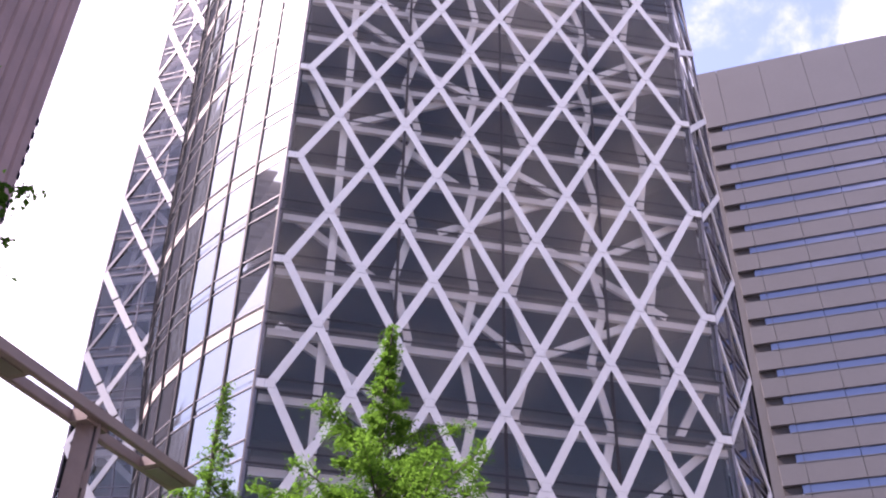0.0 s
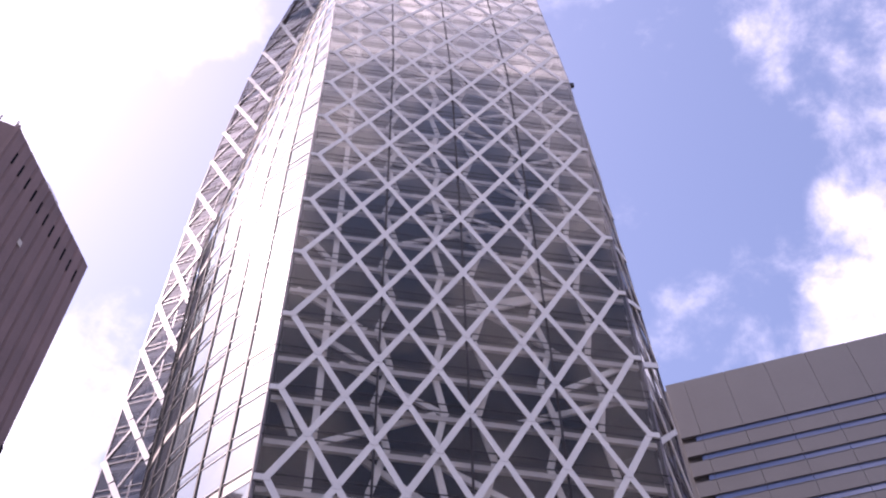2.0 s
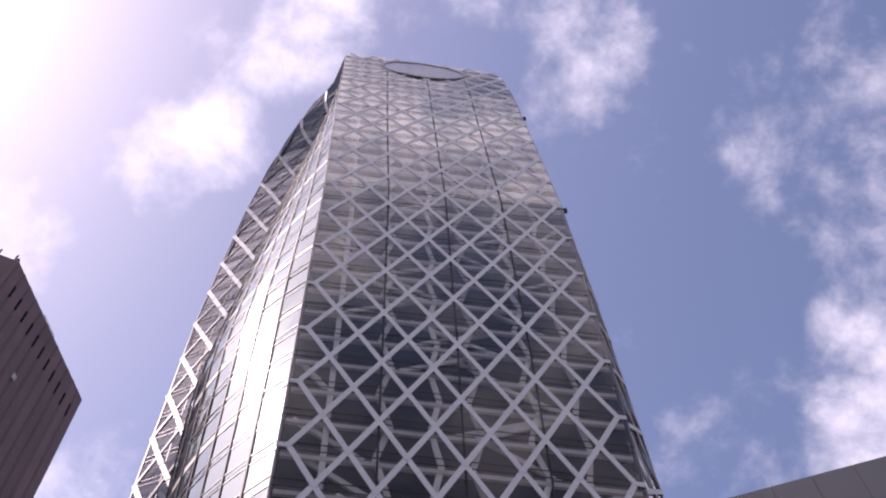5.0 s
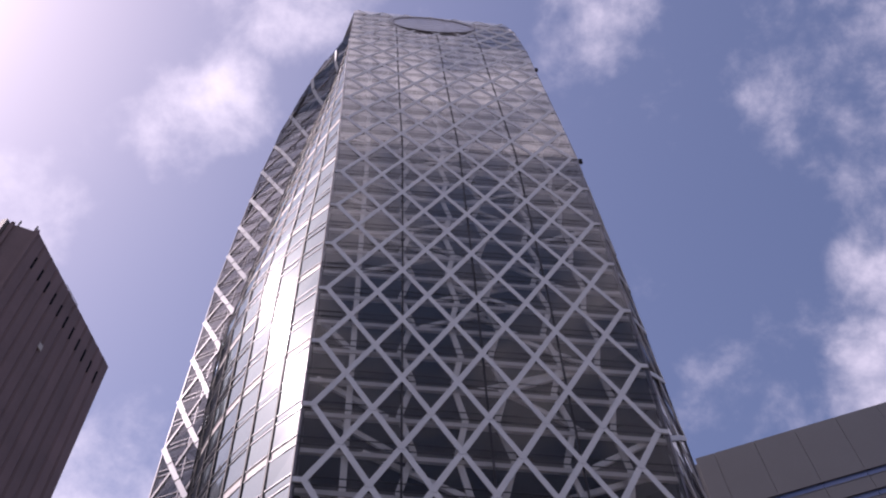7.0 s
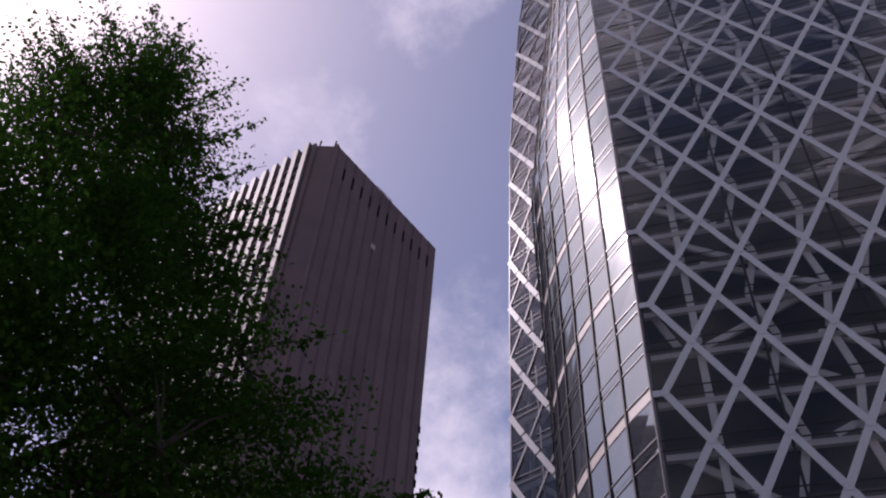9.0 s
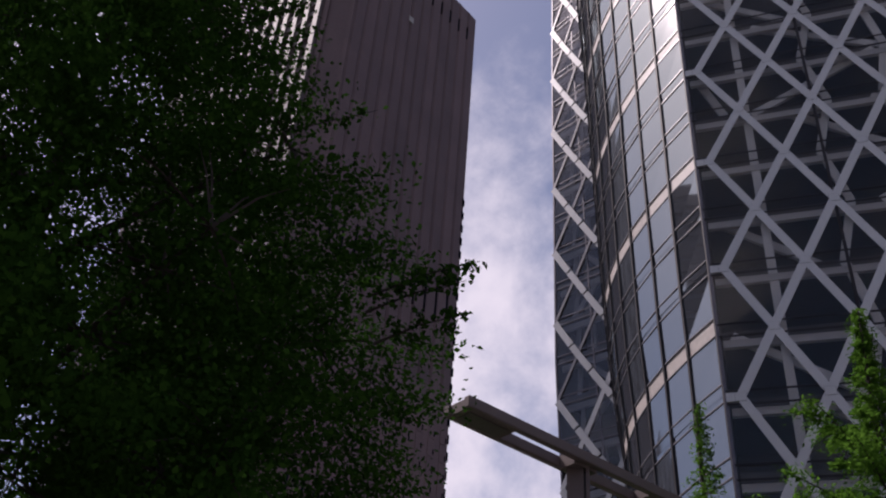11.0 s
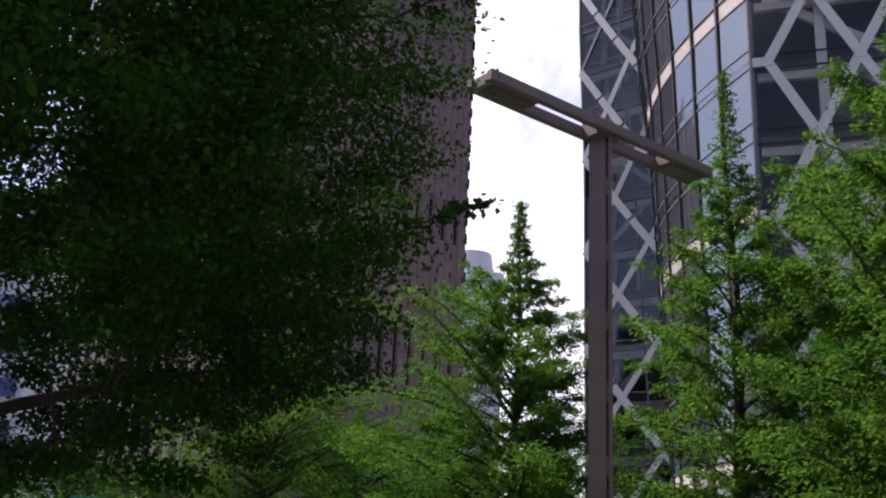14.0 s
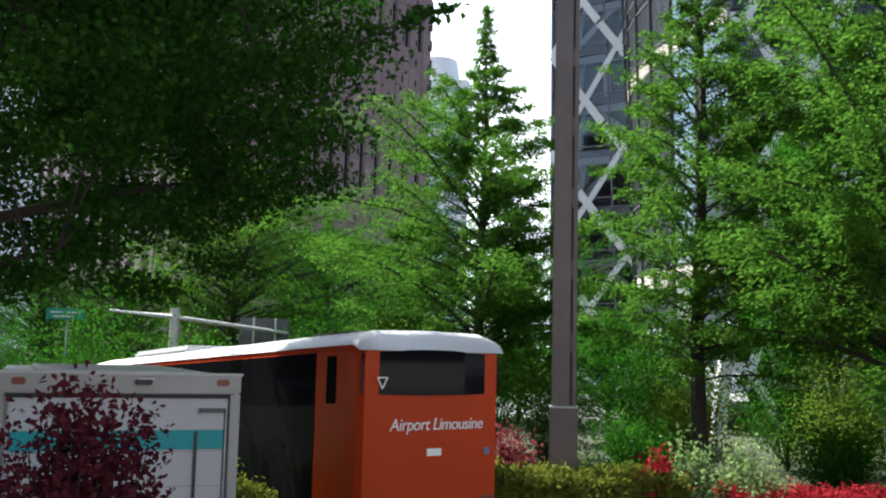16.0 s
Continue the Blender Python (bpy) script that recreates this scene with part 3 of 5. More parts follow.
def glass_bay():
    cols = 10
    for i, h in enumerate(floors):
        g = min(h + FLOOR_H, TOP)
        if h > 150:
            break
        spandrel = i % 3 == 1
        for k in range(cols):
            s0, s1 = k / cols, (k + 1) / cols
            panel(bay, s0, s1, h + (1.0 if spandrel else 0.35), g, 0.0, M_MIRROR, "bay_pane", tower, jitter=0.02)
            panel(bay, s0, s1, h, h + (1.0 if spandrel else 0.35), 0.02, M_BAND if spandrel else M_MIRROR, "bay_spandrel", tower, jitter=0.01)
        for dh in (0.0, 1.0 if spandrel else 0.95):
            piece("bay_transom", strip(bay, 0.0, 1.0, h + dh, 0.06, -0.05, 0.09, M_MULLM, "bay_transom", tower, segs=cols), tower)
    for k in range(cols + 1):
        riser(bay, k / cols, 0.15, -0.10, 0.15, M_LINE, "bay_mullion", tower, h1=150)


glass_bay()


def tower_back():
    """The far sides and the flat crown that close the tower."""
    hs = [floors[0], 60, 110, 140, 155, TOP - 0.3]
    loops = []
    for h in hs:
        o, q = on(AZ_O, D_O, h), on(AZ_Q, D_Q, h)
        k = 1.0 if h < 140 else 0.75
        mid = (o + q) / 2
        loops.append([o + Vector((0.05, 0.2, 0)), mid + Vector((-14 * k, 30 * k, 0)), mid + Vector((14 * k, 30 * k, 0)), q + Vector((0, 0.2, 0))])
    v, f = [p for lp in loops for p in lp], []
    for k in range(len(hs) - 1):
        for i in range(3):
            f.append((4 * k + i + 1, 4 * k + i, 4 * k + 4 + i, 4 * k + 5 + i))
    piece("rear_wall", mesh_of("rear_wall", v, f, M_CORE), tower)
    h = TOP - 0.3
    lp = loops[-1]
    v = [face(-0.028, h, 0.3), face(1.028, h, 0.3), *reversed(lp)]
    piece("crown_roof", mesh_of("crown_roof", v, [tuple(range(len(v)))], M_MULL), tower)
    # inner partition that stops sight through the building
    v, f = [], []
    for h in hs:
        v += [on(AZ_I, D_I, h) + Vector((0.3, 0.4, 0)), face(0.0, h, 6.2), face(1.0, h, 6.2), on(AZ_Q, D_Q, h) + Vector((-0.3, 0.6, 0))]
    for k in range(len(hs) - 1):
        for i in range(3):
            f.append((4 * k + i, 4 * k + i + 1, 4 * k + 5 + i, 4 * k + 4 + i))
    piece("inner_partition", mesh_of("inner_partition", v, f, M_CORE), tower)


tower_back()


def lobby():
    """The glazed street level under the lattice."""
    for k in range(8):
        s0, s1 = k / 8, (k + 1) / 8 - 0.004
        v = [face(s0, -0.2, 1.2), face(s1, -0.2, 1.2), face(s0, -0.2, 1.35), face(s1, -0.2, 1.35)]
        top = [p.copy() for p in v]
        for p in v:
            p.z = 0.0
        piece("lobby_pane", mesh_of("lobby_pane", v + top, [(0, 1, 5, 4), (2, 6, 7, 3), (0, 4, 6, 2), (1, 3, 7, 5)], M_DKWIN), tower)


lobby()


def foot_legs():
    """Pale slanted legs on which the glass bay and the wing stand."""
    for s, lean, w in ((0.30, 0.05, 0.7), (0.48, -0.05, 0.7), (0.66, 0.05, 1.0), (0.82, -0.05, 1.6), (0.97, 0.04, 1.0)):
        p, q = bay(s, 1.6, -0.25), bay(s + lean, 1.6, -0.25)
        p.z = 0.0
        out = bay(s, 0.0, -1.0) - bay(s, 0.0)
        piece("foot_leg", UNIT_BAR, tower, bar_pose(p, q, out, w, 0.5))


foot_legs()
for az, h in ((15.9, 112.0), (14.7, 146.0)):
    ob = part("gantry_arm", box_bm(-0.22, 0.22, -0.22, 0.22, -0.4, 0.4, 0.04), M_LINE, tower, m=Matrix.Translation(on(AZ_Q, D_Q, h) + Vector((0.3, -0.2, 0))))


# ---- the brown office block ----
def prism(points, z0, z1):
    """An upright solid over a plan of points."""
    bm = bmesh.new()
    low = [bm.verts.new((p.x, p.y, z0)) for p in points]
    high = [bm.verts.new((p.x, p.y, z1)) for p in points]
    n = len(points)
    bm.faces.new(list(reversed(low)))
    bm.faces.new(high)
    for i in range(n):
        bm.faces.new((low[i], low[(i + 1) % n], high[(i + 1) % n], high[i]))
    bmesh.ops.recalc_face_normals(bm, faces=bm.faces[:])
    return bm


def brown_block():
    t = thing("office_block", "dark brown tiled office block with close vertical ribs", "office building")
    H = 212.2
    p1, c, r = polar(-47.25, 146.9), polar(-44.75, 145.0), polar(-33.78, 174.0)
    u = (r - c).normalized()
    v = Vector((-u.y, u.x, 0))
    L, W = (r - c).length, 58.0
    m = frame_matrix(c, u, v)
    part("body", prism([p1 + u * 0.8 + v * 0.4, c + v * 0.16 + u * 0.1, r + v * 0.16 - u * 0.6, r + v * W, p1 + v * W + u * 0.8], 0, H - 1.2), M_BROWN, t)
    # the plain cut corner, a little lower in the middle than at its rims
    w0 = (c - p1).normalized()
    out = Vector((w0.y, -w0.x, 0))
    part("corner_face", prism([p1 + out * 0.3, c + out * 0.3, c + v * 2.0, p1 + v * 2.0], 0, H - 0.3), M_BROWN, t)
    for p in (p1 + w0 * 0.3, c - w0 * 0.5):
        part("corner_rim", prism([p + out * 0.75, p + w0 * 0.9 + out * 0.75, p + w0 * 0.9 - out * 0.6, p - out * 0.6], 0, H + 0.2), M_BROWN, t)
    # ribbed flank: x along the flank, ribs with splayed edges
    n = 12
    w = L / n
    plan = [Vector((w * 0.004, 0.7)), Vector((w * 0.004, -0.36)), Vector((w * 0.16, -0.75)), Vector((w * 0.84, -0.75)), Vector((w * 0.996, -0.36)), Vector((w * 0.996, 0.7))]
    rib = prism(plan, 0, H)
    for e in rib.verts:
        if e.co.z > 1 and e.co.y < -0.5:
            e.co.z -= 0.9
    me = bpy.data.meshes.new("rib")
    rib.to_mesh(me)
    rib.free()
    me.materials.append(M_BROWN)
    for k in range(n):
        piece("rib", me, t, m @ Matrix.Translation((k * w, 0, 0)))
    slot = mesh_of("slot", [Vector(p) for p in BOXV], BOXF, M_BUSGLASS)
    for k in range(1, n):
        for z, hgt in ((H - 9, 4.5), (H - 97, 9), (H - 151, 7.5), (35.5, 10.5)):
            piece("slot", slot, t, m @ Matrix.Translation((k * w, -0.54, z)) @ Matrix.Diagonal((w * 0.15, 0.3, hgt, 1)))
    # windows in the flank near the street, on a raised panel for each storey
    win = mesh_of("window", [Vector(p) for p in BOXV], BOXF, M_BUSGLASS)
    pan = mesh_of("facade_panel", [Vector(p) for p in BOXV], BOXF, M_BROWN2)
    for k in range(n):
        for fl in range(4, 24):
            z = fl * 3.75
            piece("facade_panel", pan, t, m @ Matrix.Translation((k * w + w * 0.5, -0.78, z)) @ Matrix.Diagonal((w * 0.58, 0.14, 3.5, 1)))
            piece("window", win, t, m @ Matrix.Translation((k * w + w * 0.68, -0.83, z - 0.7)) @ Matrix.Diagonal((0.36, 0.12, 1.1, 1)))
    fill = mesh_of("joint_panel", [Vector(p) for p in BOXV], BOXF, M_BROWN2)
    for k in range(1, n):
        for z0, z1 in ((0, 30), (41, 58), (66, 94)):
            piece("joint_panel", fill, t, m @ Matrix.Translation((k * w, -0.435, (z0 + z1) / 2)) @ Matrix.Diagonal((w * 0.40, 0.66, z1 - z0 - 0.1, 1)))
    tagged(piece("corner_glazing", bars_mesh("corner_glazing", [m @ Matrix.Translation((L - 0.55, -0.72, fl * 3.75)) @ Matrix.Diagonal((0.9, 0.12, 2.0, 1)) for fl in range(2, 40)], M_BUSGLASS), t), kind="stuff")
    # lighter front: piers with windows
    n2 = 15
    w2 = W / n2
    f = frame_matrix(p1, u, v)
    pier = box_bm(-1.3, 0.9, 0, w2 * 0.42, 0, H + 0.4)
    pme = bpy.data.meshes.new("pier")
    pier.to_mesh(pme)
    pier.free()
    pme.materials.append(M_PIER)
    for k in range(n2 + 1):
        piece("pier", pme, t, f @ Matrix.Translation((0, k * w2, 0)))
    ms, mw = [], []
    for k in range(n2):
        for fl in range(2, 56):
            ms.append(f @ Matrix.Translation((-0.1, k * w2 + w2 * 0.71, fl * 3.75 - 1.3)) @ Matrix.Diagonal((1.5, w2 * 0.6, 1.2, 1)))
            mw.append(f @ Matrix.Translation((0.45, k * w2 + w2 * 0.71, fl * 3.75 + 0.5)) @ Matrix.Diagonal((0.8, w2 * 0.56, 2.3, 1)))
    tagged(piece("front_spandrel", bars_mesh("front_spandrel", ms, M_PIER), t), kind="stuff")
    tagged(piece("front_glazing", bars_mesh("front_glazing", mw, M_DKWIN), t), kind="stuff")
    # plant and masts on the roof
    part("roof_plant", box_bm(L * 0.40, L * 0.55, 1.2, 5, H - 1.5, H + 1.6), M_BROWN, t, m=m)
    rail = [m @ Matrix.Translation((L * 0.40 + k * 0.9, 0.6, H + 0.9)) @ Matrix.Diagonal((0.12, 0.12, 2.6, 1)) for k in range(8)]
    rail += [m @ Matrix.Translation((L * 0.40 + 3.15, 0.6, H + dz)) @ Matrix.Diagonal((6.6, 0.12, 0.12, 1)) for dz in (1.2, 2.1)]
    piece("roof_railing", bars_mesh("roof_railing", rail, M_STEELD), t)
    for q in (0.25, 0.85):
        p = p1.lerp(c, q)
        part("roof_mast", prism([p + Vector((a, b, 0)) for a, b in ((0, 0), (0.35, 0), (0.35, 0.35), (0, 0.35))], H - 1, H + 2.6), M_STEELD, t)
    part("emblem_plate", box_bm(L * 0.40, L * 0.435, -0.92, -0.70, H - 25, H - 23.2), M_WALL, t, m=m, label="small pale emblem plate")


brown_block()


# ---- the grey office block with blue window bands ----
def grey_block():
    t = thing("banded_block", "grey clad office block with blue ribbon windows", "office building")
    H = 108.0 + EYE
    p0, p1 = polar(17.2, 107.8), polar(30.8, 112.3)
    u = (p1 - p0).normalized()
    v = Vector((-u.y, u.x, 0))
    p0 = p0 - u * 0.4
    L, W = 74.0, 30.0
    m = frame_matrix(p0, u, v)
    part("body", box_bm(0.3, L, 0.9, W, 0, H - 0.2), M_MULLD, t, m=m)
    part("end_wall", box_bm(-7.0, 0.28, 0.95, W, 0, H - 0.25), M_GREY, t, m=m)
    step, band = 3.62, 1.2
    zt = H - 11.0
    pw = 6.05
    n = int(L / pw) + 1
    pan = mesh_of("cladding_panel", [Vector(q) for q in BOXV], BOXF, M_GREY)
    glass = mesh_of("window_band", [Vector(q) for q in BOXV], BOXF, M_BLUE)
    sill = mesh_of("window_sill", [Vector(q) for q in BOXV], BOXF, M_GREY)
    rows = [(zt + 5.5, 11.0)] + [(zt - band - (step - band) / 2 - step * i, step - band) for i in range(27)]
    for z, hgt in rows:
        for k in range(n):
            x0, x1 = (k * pw - 3.2 if k else 0.0), min(L, (k + 1) * pw - 3.2)
            piece("cladding_panel", pan, t, m @ Matrix.Translation(((x0 + x1) / 2, 0.5, z)) @ Matrix.Diagonal((x1 - x0 - 0.05, 1.0, hgt, 1)))
    for i in range(27):
        z = zt - band / 2 - step * i
        for k in range(n):
            x0, x1 = (k * pw - 3.2 if k else 2.0), min(L, (k + 1) * pw - 3.2)
            piece("window_band", glass, t, m @ Matrix.Translation(((x0 + x1) / 2, 0.55, z)) @ Matrix.Diagonal((x1 - x0 - 0.06, 0.5, band, 1)))
        piece("window_sill", sill, t, m @ Matrix.Translation((L / 2 + 1, 0.02, z - band / 2 + 0.06)) @ Matrix.Diagonal((L - 2.2, 0.1, 0.08, 1)))
        piece("corner_recess", bpy.data.meshes.get("corner_recess") or mesh_of("corner_recess", [Vector(q) for q in BOXV], BOXF, M_STEELD), t,
              m @ Matrix.Translation((1.0, 0.75, z)) @ Matrix.Diagonal((1.9, 0.4, band, 1)))


grey_block()


def far_block():
    t = thing("distant_tower", "pale distant office tower with banded floors and rounded top", "office building")
    c = polar(-33.6, 300)
    u = Vector((math.cos(radians(33)), math.sin(radians(33)), 0))
    m = frame_matrix(c - u * 4, u, Vector((-u.y, u.x, 0)))
    H = 92 + EYE
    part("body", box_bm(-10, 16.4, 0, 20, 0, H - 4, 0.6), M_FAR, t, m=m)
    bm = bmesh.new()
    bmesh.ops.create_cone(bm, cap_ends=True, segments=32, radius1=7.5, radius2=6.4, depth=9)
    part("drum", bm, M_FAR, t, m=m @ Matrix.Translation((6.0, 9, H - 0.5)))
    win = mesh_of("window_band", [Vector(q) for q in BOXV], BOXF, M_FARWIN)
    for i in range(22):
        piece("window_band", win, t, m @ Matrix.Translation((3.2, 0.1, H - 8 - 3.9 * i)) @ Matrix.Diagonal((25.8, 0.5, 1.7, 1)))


far_block()


def street_blocks():
    """Pale blocks that show through the leaves beside the brown one."""
    t = thing("low_block", "pale grey office block glimpsed behind the tree", "office building")
    m = frame_matrix(polar(-64, 95), Vector((0.75, 0.66, 0)), Vector((-0.66, 0.75, 0)))
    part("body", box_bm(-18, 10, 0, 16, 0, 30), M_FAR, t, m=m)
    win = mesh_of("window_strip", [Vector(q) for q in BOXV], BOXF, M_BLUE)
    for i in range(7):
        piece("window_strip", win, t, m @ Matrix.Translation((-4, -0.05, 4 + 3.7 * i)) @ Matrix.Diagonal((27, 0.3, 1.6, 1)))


street_blocks()


# ---- street lamp ----
def street_lamp():
    D, az = 15.4, -25.35
    base = polar(az, D)
    t = thing("street_lamp", "brown painted steel street lamp with a flat double arm", "street lamp", at=base)
    hub = EYE + D * math.tan(radians(24.35))
    la, lb = polar(-33.5, (hub - EYE) / math.tan(radians(28.45))), polar(-18.95, (hub - EYE) / math.tan(radians(22.35)))
    arm = (lb - la)
    arm.z = 0
    half = arm.length / 2
    ang = math.atan2(arm.y, arm.x)
    turn = Matrix.Rotation(ang, 4, "Z")
    face_turn = Matrix.Rotation(radians(-az), 4, "Z")
    part("pole", box_bm(-0.19, 0.09, -0.12, 0.12, 2.35, hub, 0.015), M_STEEL, t, m=face_turn)
    part("pole_groove", box_bm(0.09, 0.125, -0.07, 0.07, 2.35, hub - 0.1), M_STEELD, t, m=face_turn)
    part("pole_rail", box_bm(0.125, 0.19, -0.12, 0.12, 2.35, hub, 0.01), M_STEEL, t, m=face_turn)
    clip = box_bm(0.095, 0.122, -0.11, -0.02, 0, 0.3)
    cm = bpy.data.meshes.new("clip")
    clip.to_mesh(cm)
    clip.free()
    cm.materials.append(M_STEEL)
    for i in range(6):
        piece("clip", cm, t, face_turn @ Matrix.Translation((0, 0, 3.2 + 1.15 * i)))
    part("base_sleeve", box_bm(-0.22, 0.22, -0.15, 0.15, 0.0, 2.35, 0.02), M_STEEL, t, m=face_turn)
    part("sleeve_lip", box_bm(-0.225, 0.225, -0.155, 0.155, 2.33, 2.36), M_GALV, t, m=face_turn)
    z0, z1 = hub - 0.02, hub + 0.17
    lift = turn
    for y0, y1 in ((-0.30, -0.17), (0.17, 0.30)):
        part("arm_rail", box_bm(-half, half, y0, y1, z0, z1, 0.012), M_STEEL, t, m=lift)
    for sx in (-1, 1):
        a, b = sorted((sx * half * 0.985, sx * half * 0.60))
        h = part("lamp_head", box_bm(a, b, -0.172, 0.172, z0 + 0.004, z1 - 0.01), M_STEEL, t, m=lift)
        part("lens", box_bm(a + 0.12, b - 0.12, -0.15, 0.15, z0 - 0.015, z0 + 0.012), M_LENS, h)
    part("hub_plate", box_bm(-half * 0.10, half * 0.10, -0.172, 0.172, z0 - 0.05, z1 - 0.01), M_STEEL, t, m=lift)


street_lamp()


# ---- trees ----
def tube(verts, faces, pts, radii, sides=6):
    n0 = len(verts)
    for i, (p, r) in enumerate(zip(pts, radii)):
        d = (pts[min(i + 1, len(pts) - 1)] - pts[max(i - 1, 0)]).normalized()
        a = d.orthogonal().normalized()
        b = d.cross(a)
        for k in range(sides):
            an = 2 * math.pi * k / sides
            verts.append(p + a * (r * math.cos(an)) + b * (r * math.sin(an)))
    for i in range(len(pts) - 1):
        for k in range(sides):
            j = (k + 1) % sides
            faces.append((n0 + i * sides + k, n0 + i * sides + j, n0 + (i + 1) * sides + j, n0 + (i + 1) * sides + k))


def leaf_mesh(name, centres, along, length, width, mat, rng, flat=0.5):
    """Kite-shaped leaves at the centres, pointing along, each bent over its midrib."""
    n = len(centres)
    u = along / (np.linalg.norm(along, axis=1, keepdims=True) + 1e-9)
    r = rng.normal(size=(n, 3))
    r[:, 2] += flat * 2.0
    w = np.cross(u, r)
    w /= np.linalg.norm(w, axis=1, keepdims=True) + 1e-9
    up = np.cross(w, u)
    L = (length * rng.uniform(0.65, 1.3, n))[:, None]
    W = (width * rng.uniform(0.65, 1.3, n))[:, None]
    v = np.stack([centres - u * L / 2, centres + w * W / 2 - u * L * 0.05 + up * W * 0.18, centres + u * L / 2, centres - w * W / 2 - u * L * 0.05 + up * W * 0.18], 1).reshape(-1, 3)
    me = bpy.data.meshes.new(name)
    me.vertices.add(4 * n)
    me.vertices.foreach_set("co", v.ravel().astype(np.float32))
    me.loops.add(4 * n)
    me.loops.foreach_set("vertex_index", np.arange(4 * n, dtype=np.int32))
    me.polygons.add(n)
    me.polygons.foreach_set("loop_start", np.arange(0, 4 * n, 4, dtype=np.int32))
    me.materials.append(mat)
    me.update(calc_edges=True)
    me.validate()
    return me


def feather_tree(at, height, radius, bare, leaves, seed, mat, label, power=0.9, tip=0.22, thin_way=0.0, thin=0.0):
    """A conical tree with level limbs of feathery sprays; on the side of thin_way its limbs are shorter."""
    rng = np.random.default_rng(seed)
    t = thing("tree", label, "tree", "street trees", at=at)
    verts, faces = [], []
    n = 9
    pts = [Vector((0.10 * math.sin(i * 1.3 + seed), 0.10 * math.cos(i * 1.7 + seed), height * i / (n - 1))) for i in range(n)]
    tube(verts, faces, pts, [max(0.012, height * 0.0135 * (1 - i / (n - 0.6)) ** 0.9) for i in range(n)], 8)
    cs, ds = [], []
    total = 150
    for k in range(total):
        f = (k + rng.uniform(-0.4, 0.4)) / total
        f = min(max(f, 0), 1)
        z = bare + (height - bare) * f
        az = k * 2.4 + rng.uniform(-0.5, 0.5)
        prof = table(((0, 0.78), (0.12, 1.0), (0.35, 0.84), (0.55, 0.56), (0.70, 0.31), (0.79, 0.12), (0.87, 0.045), (1.0, 0.015)), f ** power)
        R = radius * prof * rng.uniform(0.5, 1.2) + tip * (1.15 - f)
        R *= 1 - thin * max(0.0, math.cos(az - thin_way)) * (1 - f)
        rise = rng.uniform(0.25, 0.85) + 0.35 * f
        start = Vector((0, 0, z))
        lp = []
        for i in range(5):
            q = i / 4
            lp.append(start + Vector((math.cos(az) * R * q, math.sin(az) * R * q, R * (rise * q - 0.34 * q * q))))
        tube(verts, faces, lp, [0.008 + 0.011 * R * (1 - i / 4.4) for i in range(5)], 4)
        ns = int(3 + 4.5 * R)
        side, fwd = np.array([-math.sin(az), math.cos(az), 0.0]), np.array([math.cos(az), math.sin(az), 0.0])
        a0, a1 = np.array([*lp[0]]), np.array([*lp[4]])
        for j in range(ns):
            q = 0.15 + 0.85 * (j + rng.uniform(0, 1)) / ns
            o = a0 + (a1 - a0) * q
            o[2] += R * 0.34 * (q - q * q)
            way = side * rng.choice((-1.0, 1.0)) * rng.uniform(0.3, 1.0) + fwd * rng.uniform(0.3, 0.9) + np.array([0, 0, rng.uniform(-0.35, 0.25)])
            way /= np.linalg.norm(way)
            ln = 0.14 + 0.30 * R * (1.15 - q) * rng.uniform(0.6, 1.2)
            m = max(4, int(1.25 * leaves / total * (0.012 + 1.95 * prof) / ns * rng.uniform(0.6, 1.4)))
            s = rng.uniform(0.0, 1.0, m)
            c = o + way * (s * ln)[:, None] + rng.normal(size=(m, 3)) * np.array([0.075, 0.075, 0.05]) * (0.7 + 0.25 * R)
            c[:, 2] -= 0.30 * ln * s * s
            cs.append(c)
            ds.append(way + rng.normal(size=(m, 3)) * 0.5 + np.array([0, 0, -0.2]))
    # leader at the top
    m = int(leaves * 0.005)
    q = rng.uniform(0, 1, m)
    c = np.stack([rng.normal(size=m) * 0.08 * (1.3 - q), rng.normal(size=m) * 0.08 * (1.3 - q), height - 1.4 * (1 - q)], 1)
    cs.append(c)
    ds.append(rng.normal(size=(m, 3)) + np.array([0, 0, 0.8]))
    piece("trunk", mesh_of("trunk", verts, faces, M_BARK), t)
    piece("crown", leaf_mesh("crown", np.concatenate(cs), np.concatenate(ds), 0.122, 0.043, mat, rng), t)
    return t


LBL = "tall feathery green street tree behind the hedge"
feather_tree(polar(-30.3, 27, 0.1), 13.1, 5.2, 1.9, 92000, 1, M_SPRAY, LBL, 1.0, thin_way=radians(30), thin=0.5)
feather_tree(polar(-17.6, 21.5, 0.1), 14.3, 2.6, 2.6, 36000, 2, M_SPRAY, LBL, 1.0)
feather_tree(polar(-7.2, 19.5, 0.1), 15.1, 4.6, 2.6, 94000, 3, M_SPRAY, LBL, 1.0)
feather_tree(polar(-10.5, 28, 0.1), 11.8, 4.2, 2.6, 44000, 4, M_SPRAYD, LBL, 1.1)
feather_tree(polar(-44.8, 34, 0.1), 10.4, 4.8, 1.4, 46000, 5, M_SPRAY, LBL, 1.9)
feather_tree(polar(-39.5, 40, 0.1), 8.6, 5.0, 1.2, 30000, 6, M_SPRAYD, LBL, 1.8)
feather_tree(polar(-22.8, 34, 0.1), 4.6, 3.0, 0.8, 16000, 7, M_SPRAYD, LBL, 1.8)
feather_tree(polar(-28.0, 44, 0.1), 9.0, 6.0, 0.9, 26000, 12, M_SPRAYD, LBL, 1.8)
